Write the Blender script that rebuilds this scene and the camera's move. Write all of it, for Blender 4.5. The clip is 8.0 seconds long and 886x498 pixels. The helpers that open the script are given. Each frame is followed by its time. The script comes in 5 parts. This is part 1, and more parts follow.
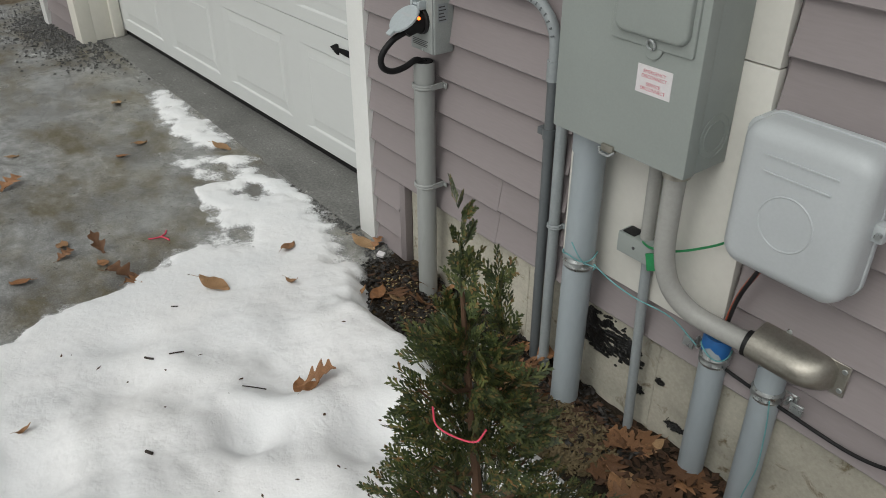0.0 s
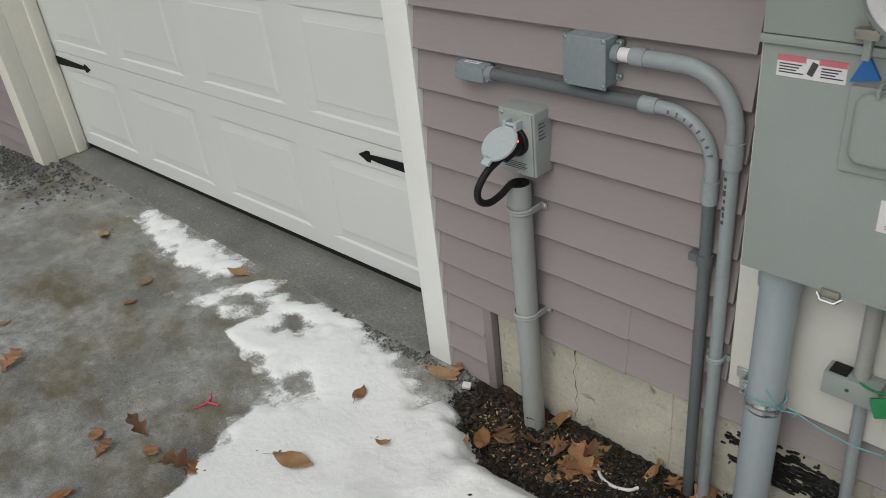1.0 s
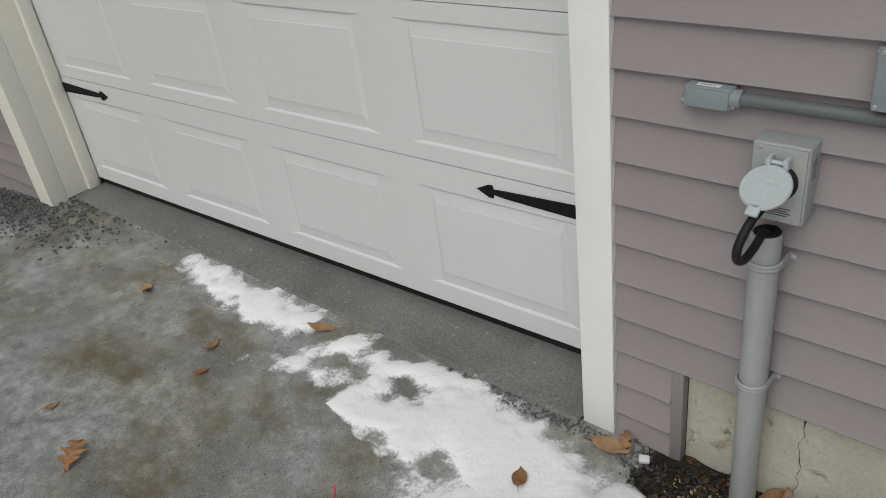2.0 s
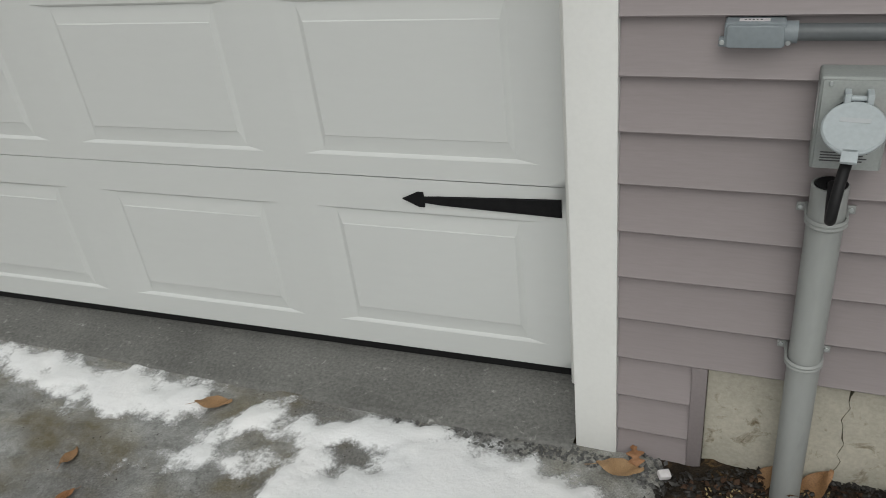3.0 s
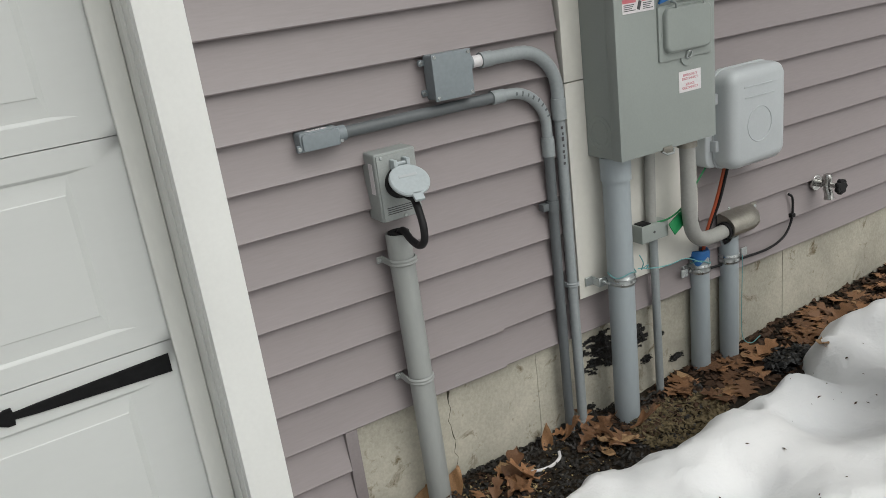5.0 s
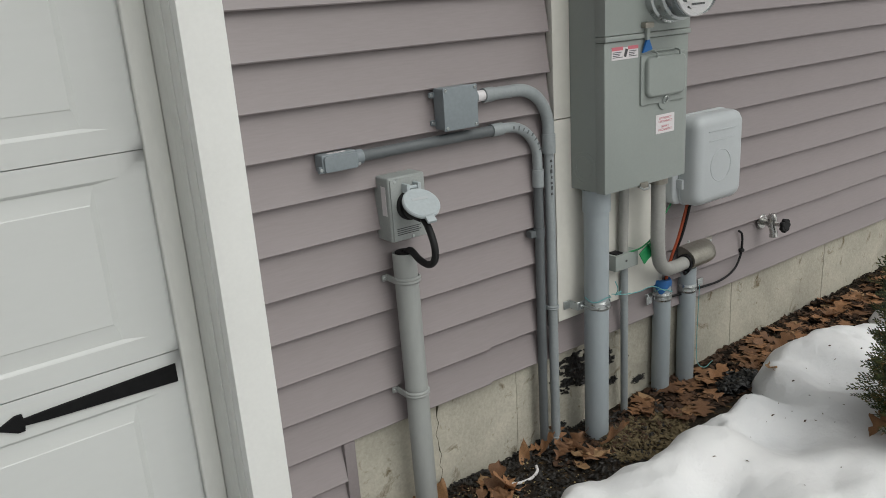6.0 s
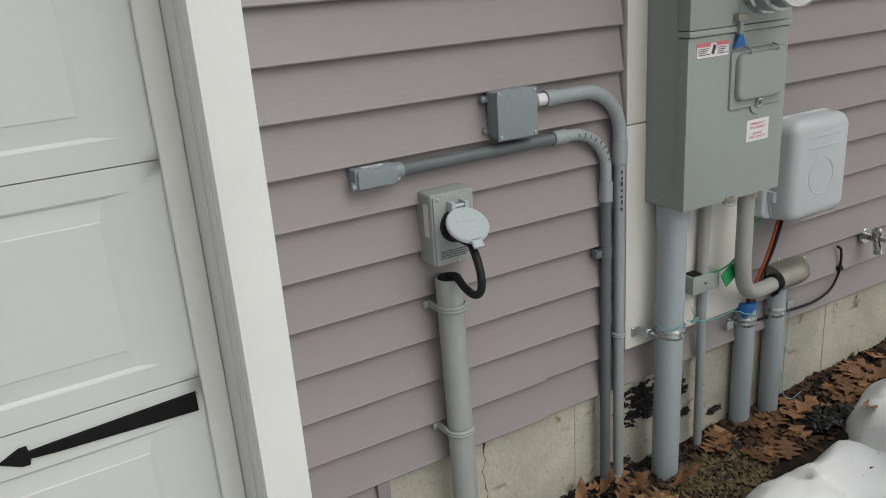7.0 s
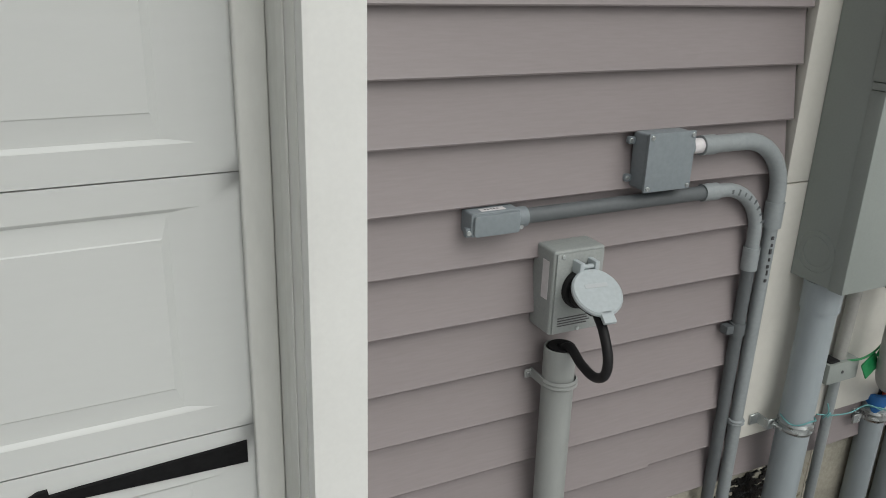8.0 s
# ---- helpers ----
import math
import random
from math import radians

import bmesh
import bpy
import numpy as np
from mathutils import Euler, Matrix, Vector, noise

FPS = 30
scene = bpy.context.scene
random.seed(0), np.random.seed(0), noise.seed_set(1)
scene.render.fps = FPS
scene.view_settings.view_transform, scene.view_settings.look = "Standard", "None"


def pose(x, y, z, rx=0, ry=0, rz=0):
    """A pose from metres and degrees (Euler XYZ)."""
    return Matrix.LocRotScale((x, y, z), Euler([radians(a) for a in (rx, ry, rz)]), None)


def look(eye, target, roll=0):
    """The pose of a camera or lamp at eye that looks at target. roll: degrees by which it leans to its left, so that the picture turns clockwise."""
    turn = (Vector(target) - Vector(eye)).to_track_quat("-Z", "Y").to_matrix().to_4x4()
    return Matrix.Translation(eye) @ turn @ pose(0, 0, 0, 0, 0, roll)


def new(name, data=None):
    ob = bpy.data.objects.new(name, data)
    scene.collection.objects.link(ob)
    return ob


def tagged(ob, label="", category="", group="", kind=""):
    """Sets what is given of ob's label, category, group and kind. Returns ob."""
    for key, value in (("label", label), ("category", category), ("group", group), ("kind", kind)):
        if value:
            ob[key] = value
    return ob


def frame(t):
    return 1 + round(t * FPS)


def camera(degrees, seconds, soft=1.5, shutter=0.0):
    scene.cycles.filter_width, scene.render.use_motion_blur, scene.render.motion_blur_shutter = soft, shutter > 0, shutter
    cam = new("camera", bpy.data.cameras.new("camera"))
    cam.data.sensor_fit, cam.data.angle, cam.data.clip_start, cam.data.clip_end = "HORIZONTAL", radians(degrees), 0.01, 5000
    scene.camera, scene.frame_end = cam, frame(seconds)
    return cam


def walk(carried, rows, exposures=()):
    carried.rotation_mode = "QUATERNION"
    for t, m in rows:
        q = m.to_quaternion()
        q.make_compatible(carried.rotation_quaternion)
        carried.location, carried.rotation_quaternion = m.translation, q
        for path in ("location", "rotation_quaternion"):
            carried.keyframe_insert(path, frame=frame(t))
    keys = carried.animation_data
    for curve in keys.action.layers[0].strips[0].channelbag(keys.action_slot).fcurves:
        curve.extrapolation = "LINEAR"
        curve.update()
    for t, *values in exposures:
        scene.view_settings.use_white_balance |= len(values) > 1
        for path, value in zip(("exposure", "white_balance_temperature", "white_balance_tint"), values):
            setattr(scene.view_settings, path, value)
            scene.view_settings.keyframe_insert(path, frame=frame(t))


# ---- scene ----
cam = camera(58.2, 8.0, soft=0.8, shutter=0.08)
PATH = [
    (0, (2.146, -1.351, 1.505), (0.795, -0.317, 0.453), -0.2),
    (0.5, (1.845, -1.312, 1.543), (0.51, -0.278, 0.47), -4.8),
    (1, (1.533, -1.377, 1.642), (0.252, -0.225, 0.627), -6.9),
    (1.5, (1.15, -1.428, 1.647), (-0.097, -0.234, 0.637), -8.9),
    (1.7, (1.02, -1.451, 1.674), (-0.206, -0.256, 0.64), -9.0),
    (2.8, (0.355, -1.454, 1.454), (-0.555, 0.021, 0.457), -6.7),
    (3, (0.251, -1.405, 1.461), (-0.465, 0.144, 0.418), -7.4),
    (3.5, (0.039, -1.41, 1.333), (-0.068, 0.371, 0.431), -5.6),
    (4, (-0.217, -1.5, 1.378), (0.42, 0.194, 0.528), -6.5),
    (4.5, (-0.367, -1.631, 1.35), (0.501, 0.051, 0.705), -7.4),
    (4.7, (-0.37, -1.678, 1.327), (0.514, -0.009, 0.667), -8.1),
    (5.8, (-0.621, -1.686, 1.378), (0.427, -0.088, 0.789), -3.9),
    (6, (-0.65, -1.671, 1.369), (0.45, -0.11, 0.772), -3.9),
    (6.5, (-0.565, -1.626, 1.37), (0.646, -0.163, 0.744), -0.7),
    (7, (-0.451, -1.493, 1.407), (0.478, 0.154, 0.757), -4.1),
    (7.5, (-0.37, -1.291, 1.399), (0.52, 0.366, 0.72), -2.9),
    (8, (-0.426, -1.142, 1.443), (0.415, 0.537, 0.754), 1.9),
]
walk(cam, [(t, look(eye, target, roll)) for t, eye, target, roll in PATH],
     exposures=[(0, -0.48, 6600, 8), (1, -0.48, 6600, 8), (1.5, -0.46, 6600, 8), (3, -0.59, 6600, 8), (3.5, -0.58, 6600, 8), (4, -0.45, 6600, 8), (4.5, -0.26, 6600, 8), (6, -0.42, 6600, 8), (6.5, -0.36, 6600, 8), (7, -0.38, 6600, 8), (8, -0.40, 6600, 8)])

# ---- world, sun, exposure ----
world = bpy.data.worlds.new("overcast_sky")
scene.world = world
world.use_nodes = True
wn, wl = world.node_tree.nodes, world.node_tree.links
sky = wn.new("ShaderNodeTexSky")
sky.sky_type, sky.sun_disc = "NISHITA", False
sky.sun_elevation, sky.sun_rotation = radians(42), radians(168)
sky.air_density, sky.dust_density = 1.0, 4.0
pale = wn.new("ShaderNodeHueSaturation")
pale.inputs["Saturation"].default_value = 0.118
wl.new(sky.outputs[0], pale.inputs["Color"])
wl.new(pale.outputs[0], wn["Background"].inputs["Color"])
wn["Background"].inputs["Strength"].default_value = 0.118
sun_data = bpy.data.lights.new("sun", "SUN")
sun_data.energy, sun_data.angle, sun_data.color = 1.4, radians(55), (0.98, 1.0, 0.98)
sun = new("sun", sun_data)
sun.matrix_world = look((1.9, -4.2, 8.2), (0.5, 0.0, 0.5))


# ---- materials ----
def nodes_of(name):
    m = bpy.data.materials.new(name)
    m.use_nodes = True
    t = m.node_tree
    return m, t.nodes, t.links, t.nodes["Principled BSDF"]


def noise_node(n, l, scale, detail=4.0, stretch=(1, 1, 1), rough=0.55, warp=0.0):
    tc = n.new("ShaderNodeTexCoord")
    mp = n.new("ShaderNodeMapping")
    mp.inputs["Scale"].default_value = stretch
    l.new(tc.outputs["Object"], mp.inputs["Vector"])
    t = n.new("ShaderNodeTexNoise")
    t.inputs["Scale"].default_value, t.inputs["Detail"].default_value = scale, detail
    t.inputs["Roughness"].default_value, t.inputs["Distortion"].default_value = rough, warp
    l.new(mp.outputs[0], t.inputs["Vector"])
    return t


def ramp(n, l, src, stops):
    r = n.new("ShaderNodeValToRGB")
    e = r.color_ramp.elements
    while len(e) < len(stops):
        e.new(0.5)
    for k, (pos, c) in zip(e, stops):
        k.position = pos
        k.color = (c, c, c, 1) if isinstance(c, (int, float)) else (*c, 1)
    l.new(src, r.inputs[0])
    return r


def mixed(n, l, fac, a, b, blend="MIX"):
    m = n.new("ShaderNodeMix")
    m.data_type, m.blend_type = "RGBA", blend
    for socket, v in ((m.inputs[0], fac), (m.inputs[6], a), (m.inputs[7], b)):
        if isinstance(v, (int, float)):
            socket.default_value = v
        elif isinstance(v, tuple):
            socket.default_value = (*v, 1)
        else:
            l.new(v, socket)
    return m.outputs[2]


def surface(name, color, rough=0.5, metal=0.0, big=3.0, big_amt=0.12, fine=120.0, fine_amt=0.1, bump=0.1, bump_scale=150.0, stretch=(1, 1, 1),
            spread=0.0, stain=None, stain_scale=5.0, stain_from=0.6, rough_var=0.1, depth=0.002, spec=0.5):
    """A painted, moulded or stone surface: two scales of tone, optional stains, fine relief."""
    m, n, l, p = nodes_of(name)
    a = ramp(n, l, noise_node(n, l, big, 3, stretch, warp=0.4).outputs[0], [(0.25, 1 - big_amt), (0.75, 1 + 0 * big_amt)])
    b = ramp(n, l, noise_node(n, l, fine, 3, stretch).outputs[0], [(0.3, 1 - fine_amt), (0.7, 1.0)])
    c = mixed(n, l, 1.0, color, a.outputs[0], "MULTIPLY")
    c = mixed(n, l, 1.0, c, b.outputs[0], "MULTIPLY")
    if spread:
        info = n.new("ShaderNodeObjectInfo")
        r = ramp(n, l, info.outputs["Random"], [(0.0, 1 - spread), (1.0, 1.0)])
        c = mixed(n, l, 1.0, c, r.outputs[0], "MULTIPLY")
    if stain:
        s = ramp(n, l, noise_node(n, l, stain_scale, 6, stretch, 0.65, 0.6).outputs[0], [(stain_from, 0.0), (stain_from + 0.12, 1.0)])
        c = mixed(n, l, s.outputs[0], c, stain)
    l.new(c, p.inputs["Base Color"])
    r = ramp(n, l, noise_node(n, l, big * 4, 4).outputs[0], [(0.3, max(0.02, rough - rough_var)), (0.7, min(1.0, rough + rough_var))])
    l.new(r.outputs[0], p.inputs["Roughness"])
    p.inputs["Metallic"].default_value = metal
    p.inputs["Specular IOR Level"].default_value = spec
    if bump:
        k = n.new("ShaderNodeBump")
        k.inputs["Strength"].default_value, k.inputs["Distance"].default_value = bump, depth
        l.new(noise_node(n, l, bump_scale, 4, stretch).outputs[0], k.inputs["Height"])
        l.new(k.outputs[0], p.inputs["Normal"])
    return m


SIDING = surface("taupe_vinyl", (0.276, 0.243, 0.246), 0.38, big=2.0, big_amt=0.08, fine=110, fine_amt=0.07, stretch=(0.2, 1, 2.2), spread=0.05,
                 bump=0.10, bump_scale=40, depth=0.002, spec=0.5, rough_var=0.02)
JTRIM = surface("taupe_vinyl_trim", (0.235, 0.208, 0.210), 0.5, big=3, big_amt=0.08, bump=0.05, spec=0.35)
WHITE = surface("white_pvc_board", (0.79, 0.80, 0.78), 0.45, big=4, big_amt=0.06, fine=90, fine_amt=0.03, bump=0.04, spec=0.4)
OLDWHITE = surface("weathered_white_board", (0.74, 0.75, 0.72), 0.55, big=4, big_amt=0.1, fine=60, fine_amt=0.05, stain=(0.42, 0.40, 0.29), stain_scale=3.0,
                   stain_from=0.64, stretch=(1, 1, 0.35), bump=0.1, spec=0.35)
CREAM = surface("aged_cream_board", (0.82, 0.80, 0.72), 0.5, big=4, big_amt=0.08, fine=60, fine_amt=0.04, stain=(0.55, 0.47, 0.30), stain_scale=2.2,
                stain_from=0.66, stretch=(1, 1, 0.5), bump=0.1, spec=0.35)
PANEL = surface("cream_board", (0.66, 0.65, 0.60), 0.55, big=2.5, big_amt=0.08, fine=70, fine_amt=0.04, bump=0.06, spec=0.3)
DOOR = surface("white_steel_door", (0.615, 0.635, 0.625), 0.45, big=1.2, big_amt=0.04, fine=60, fine_amt=0.015, stretch=(0.25, 1, 1), bump=0.05, bump_scale=120, spec=0.4)
BLACK = surface("black_iron", (0.007, 0.007, 0.008), 0.7, big=10, bump=0.25, bump_scale=200, spec=0.2)
RUBBER = surface("black_rubber", (0.010, 0.010, 0.011), 0.6, bump=0.1, spec=0.3)
CONCRETE = surface("pale_concrete", (0.56, 0.535, 0.45), 0.9, big=4.5, big_amt=0.36, fine=120, fine_amt=0.16, bump=0.6, bump_scale=50, depth=0.005,
                   stain=(0.15, 0.12, 0.07), stain_scale=16, stain_from=0.59, spec=0.2)
APRON = surface("grey_concrete", (0.235, 0.235, 0.222), 0.7, big=2.5, big_amt=0.45, fine=110, fine_amt=0.4, bump=0.6, bump_scale=110, depth=0.004,
                stain=(0.36, 0.36, 0.34), stain_scale=45, stain_from=0.61, spec=0.4)
BOXGREY = surface("grey_enamel", (0.288, 0.318, 0.301), 0.42, big=5, big_amt=0.07, fine=200, fine_amt=0.04, bump=0.05, bump_scale=300, spec=0.45)
PVCBOX = surface("grey_pvc_box", (0.23, 0.265, 0.285), 0.45, big=8, big_amt=0.08, bump=0.08, bump_scale=250)
PVC = surface("grey_pvc_pipe", (0.34, 0.385, 0.41), 0.42, big=4, big_amt=0.1, fine=90, fine_amt=0.05, stretch=(1, 1, 0.3), bump=0.05, stain=(0.26, 0.28, 0.29), stain_scale=6, stain_from=0.66)
PVCDULL = surface("dull_grey_pvc", (0.32, 0.335, 0.325), 0.5, big=5, big_amt=0.12, fine=90, fine_amt=0.06, stretch=(1, 1, 0.3), bump=0.06, stain=(0.24, 0.25, 0.24), stain_scale=6, stain_from=0.64)
CONDUIT = surface("dark_grey_conduit", (0.115, 0.128, 0.135), 0.45, big=6, big_amt=0.12, bump=0.05)
CONDUITPALE = surface("pale_grey_conduit", (0.30, 0.33, 0.34), 0.45, big=6, big_amt=0.12, bump=0.05)
SEALTITE = surface("grey_flexible_conduit", (0.36, 0.36, 0.34), 0.5, big=8, big_amt=0.08, bump=0.05)
INLET = surface("speckled_grey_box", (0.33, 0.355, 0.345), 0.6, big=10, big_amt=0.1, fine=220, fine_amt=0.1, bump=0.15, bump_scale=260)
LIDGREY = surface("pale_grey_lid", (0.44, 0.49, 0.51), 0.5, big=8, big_amt=0.07, bump=0.06)
NIDGREY = surface("light_grey_plastic", (0.46, 0.49, 0.505), 0.42, big=6, big_amt=0.06, fine=200, fine_amt=0.04, bump=0.06, bump_scale=300)
ZINC = surface("zinc_plated_steel", (0.55, 0.58, 0.58), 0.32, 0.9, big=20, big_amt=0.2, bump=0.1)
CAST = surface("cast_aluminium", (0.42, 0.40, 0.35), 0.42, 0.85, big=12, big_amt=0.2, fine=150, fine_amt=0.15, bump=0.25, bump_scale=200)
CHROME = surface("weathered_chrome", (0.6, 0.6, 0.58), 0.25, 1.0, big=20, big_amt=0.25, bump=0.1)
GREEN = surface("green_plastic", (0.01, 0.22, 0.07), 0.45, big=12, bump=0.05)
TEAL = surface("teal_twine", (0.16, 0.42, 0.43), 0.8, big=60, big_amt=0.3, bump=0.2)
ORANGE = surface("orange_cable", (0.42, 0.075, 0.025), 0.5, big=20, bump=0.05)
BLUE = surface("blue_tape", (0.015, 0.14, 0.42), 0.55, big=15, big_amt=0.25, bump=0.2, bump_scale=80)
PINK = surface("pink_ribbon", (0.75, 0.07, 0.13), 0.6, big=30, big_amt=0.2, bump=0.1)
LABEL = surface("white_label", (0.72, 0.70, 0.71), 0.45, big=20, big_amt=0.05, bump=0.02)
PRINT = surface("pink_print", (0.60, 0.16, 0.20), 0.5, bump=0)
DARKPRINT = surface("dark_print", (0.06, 0.06, 0.065), 0.5, bump=0)
TAR = surface("black_tar", (0.012, 0.012, 0.012), 0.35, big=25, big_amt=0.4, bump=0.8, bump_scale=60, depth=0.01)
STONE = surface("grey_gravel", (0.20, 0.20, 0.195), 0.8, big=30, big_amt=0.4, fine=90, fine_amt=0.4, bump=0.3, spread=0.3)
CHIP = surface("pale_wood_chips", (0.52, 0.40, 0.20), 0.8, big=60, big_amt=0.45, fine=150, fine_amt=0.3, bump=0.2)
STRAW = surface("dry_straw", (0.20, 0.15, 0.075), 0.85, big=50, big_amt=0.5, fine=150, fine_amt=0.3, bump=0.2)
BARK = surface("brown_bark", (0.12, 0.065, 0.035), 0.85, big=30, big_amt=0.4, bump=0.5, bump_scale=120)
TWIG = surface("dark_twig", (0.035, 0.025, 0.02), 0.85, big=30, bump=0.3)
ROOFING = surface("dark_shingle", (0.06, 0.06, 0.062), 0.9, big=5, big_amt=0.3, bump=0.4)


def glow_material(name, color, strength):
    m, n, l, p = nodes_of(name)
    p.inputs["Base Color"].default_value = (*color, 1)
    p.inputs["Emission Color"].default_value = (*color, 1)
    p.inputs["Emission Strength"].default_value = strength
    return m


def glass_material():
    m, n, l, p = nodes_of("meter_glass")
    p.inputs["Base Color"].default_value = (0.95, 0.97, 0.97, 1)
    p.inputs["Roughness"].default_value = 0.03
    p.inputs["Transmission Weight"].default_value = 1.0
    p.inputs["IOR"].default_value = 1.45
    return m


def leaf_material(name, a, b):
    m, n, l, p = nodes_of(name)
    info = n.new("ShaderNodeObjectInfo")
    r = ramp(n, l, info.outputs["Random"], [(0.0, a), (1.0, b)])
    s = ramp(n, l, noise_node(n, l, 45, 4).outputs[0], [(0.3, 0.55), (0.7, 1.1)])
    l.new(mixed(n, l, 1.0, r.outputs[0], s.outputs[0], "MULTIPLY"), p.inputs["Base Color"])
    p.inputs["Roughness"].default_value = 0.6
    k = n.new("ShaderNodeBump")
    k.inputs["Strength"].default_value, k.inputs["Distance"].default_value = 0.4, 0.002
    l.new(noise_node(n, l, 160, 3).outputs[0], k.inputs["Height"])
    l.new(k.outputs[0], p.inputs["Normal"])
    return m


def green_material():
    m, n, l, p = nodes_of("cedar_foliage")
    g = n.new("ShaderNodeNewGeometry")
    r = ramp(n, l, g.outputs["Random Per Island"], [(0.0, (0.020, 0.032, 0.010)), (0.55, (0.050, 0.072, 0.020)), (0.82, (0.125, 0.140, 0.040)), (1.0, (0.20, 0.105, 0.035))])
    s = ramp(n, l, noise_node(n, l, 9, 3).outputs[0], [(0.3, 0.6), (0.7, 1.15)])
    l.new(mixed(n, l, 1.0, r.outputs[0], s.outputs[0], "MULTIPLY"), p.inputs["Base Color"])
    p.inputs["Roughness"].default_value = 0.55
    return m


def snow_material():
    m, n, l, p = nodes_of("old_snow")
    a = ramp(n, l, noise_node(n, l, 2.5, 4).outputs[0], [(0.3, (0.765, 0.78, 0.795)), (0.7, (0.85, 0.85, 0.85))])
    d = ramp(n, l, noise_node(n, l, 70, 5, rough=0.7).outputs[0], [(0.70, 1.0), (0.80, 0.45)])
    l.new(mixed(n, l, 1.0, a.outputs[0], d.outputs[0], "MULTIPLY"), p.inputs["Base Color"])
    p.inputs["Roughness"].default_value = 0.75
    p.inputs["Specular IOR Level"].default_value = 0.25
    k = n.new("ShaderNodeBump")
    k.inputs["Strength"].default_value, k.inputs["Distance"].default_value = 0.55, 0.008
    l.new(noise_node(n, l, 48, 7, rough=0.7).outputs[0], k.inputs["Height"])
    l.new(k.outputs[0], p.inputs["Normal"])
    thin = n.new("ShaderNodeAttribute")
    thin.attribute_name = "cover"
    grain = noise_node(n, l, 95, 6, rough=0.75)
    add = n.new("ShaderNodeMath")
    add.operation = "ADD"
    l.new(thin.outputs["Fac"], add.inputs[0])
    l.new(grain.outputs[0], add.inputs[1])
    cut = ramp(n, l, add.outputs[0], [(0.55, 0.0), (1.0, 1.0)])
    l.new(cut.outputs[0], p.inputs["Alpha"])
    return m


def driveway_material():
    """Worn grey paving with brown dirt, and cloudy glazed ice over most of it."""
    m, n, l, p = nodes_of("icy_driveway")
    grit = ramp(n, l, noise_node(n, l, 130, 5, rough=0.75).outputs[0], [(0.3, (0.085, 0.083, 0.078)), (0.55, (0.16, 0.157, 0.148)), (0.75, (0.27, 0.265, 0.25))])
    dirt = ramp(n, l, noise_node(n, l, 2.4, 7, (1, 1.5, 1), 0.66, 0.15).outputs[0], [(0.44, 0.0), (0.58, 0.92)])
    c = mixed(n, l, dirt.outputs[0], grit.outputs[0], (0.122, 0.100, 0.052))
    ice = ramp(n, l, noise_node(n, l, 1.9, 8, (1, 1.4, 1), 0.68, 0.1).outputs[0], [(0.40, 0.0), (0.52, 0.45), (0.68, 0.88)])
    cloud = ramp(n, l, noise_node(n, l, 16, 6, rough=0.7).outputs[0], [(0.3, (0.15, 0.156, 0.153)), (0.7, (0.54, 0.55, 0.54))])
    c = mixed(n, l, ice.outputs[0], c, cloud.outputs[0])
    fleck = ramp(n, l, noise_node(n, l, 210, 5, rough=0.8).outputs[0], [(0.32, 0.55), (0.5, 0.95), (0.68, 1.35)])
    c = mixed(n, l, 1.0, c, fleck.outputs[0], "MULTIPLY")
    frost = ramp(n, l, noise_node(n, l, 34, 8, rough=0.8, warp=0.3).outputs[0], [(0.58, 0.0), (0.70, 0.55)])
    c = mixed(n, l, frost.outputs[0], c, (0.50, 0.51, 0.50))
    l.new(c, p.inputs["Base Color"])
    r = ramp(n, l, ice.outputs[0], [(0.0, 0.45), (0.8, 0.12)])
    l.new(r.outputs[0], p.inputs["Roughness"])
    k = n.new("ShaderNodeBump")
    k.inputs["Strength"].default_value, k.inputs["Distance"].default_value = 0.45, 0.004
    l.new(noise_node(n, l, 70, 5, rough=0.7).outputs[0], k.inputs["Height"])
    l.new(k.outputs[0], p.inputs["Normal"])
    return m


SNOW, DRIVE, FOLIAGE, GLASS = snow_material(), driveway_material(), green_material(), glass_material()
OAK = leaf_material("brown_oak_leaf", (0.13, 0.06, 0.026), (0.37, 0.185, 0.085))
TANLEAF = leaf_material("tan_leaf", (0.27, 0.12, 0.045), (0.42, 0.27, 0.14))
LITTER = surface("leaf_crumbs", (0.10, 0.05, 0.025), 0.85, big=60, big_amt=0.6, fine=160, fine_amt=0.4, bump=0.3)
SOIL = surface("dark_soil", (0.045, 0.034, 0.024), 0.95, big=14, big_amt=0.5, fine=160, fine_amt=0.5, bump=0.9, bump_scale=90, depth=0.01, stain=(0.12, 0.075, 0.035), stain_scale=25, stain_from=0.58, spec=0.2)
MULCH = surface("black_wet_mulch", (0.022, 0.018, 0.014), 0.55, big=40, big_amt=0.5, fine=150, fine_amt=0.4, bump=0.4, spec=0.5)
EARTH = surface("dormant_lawn", (0.22, 0.17, 0.11), 0.95, big=2, big_amt=0.4, fine=60, fine_amt=0.5, bump=0.8, bump_scale=50, depth=0.01)
MOSS = surface("dark_crack_dirt", (0.07, 0.065, 0.04), 0.95, big=40, big_amt=0.4, bump=0.5)
LED = glow_material("orange_indicator", (1.0, 0.16, 0.02), 6.0)


# ---- mesh helpers ----
def finish(bm, name, material, smooth=True, angle=38):
    me = bpy.data.meshes.new(name)
    bmesh.ops.recalc_face_normals(bm, faces=bm.faces[:])
    bm.to_mesh(me)
    bm.free()
    me.materials.append(material)
    if smooth:
        me.polygons.foreach_set("use_smooth", [True] * len(me.polygons))
        me.set_sharp_from_angle(angle=radians(angle))
    return me


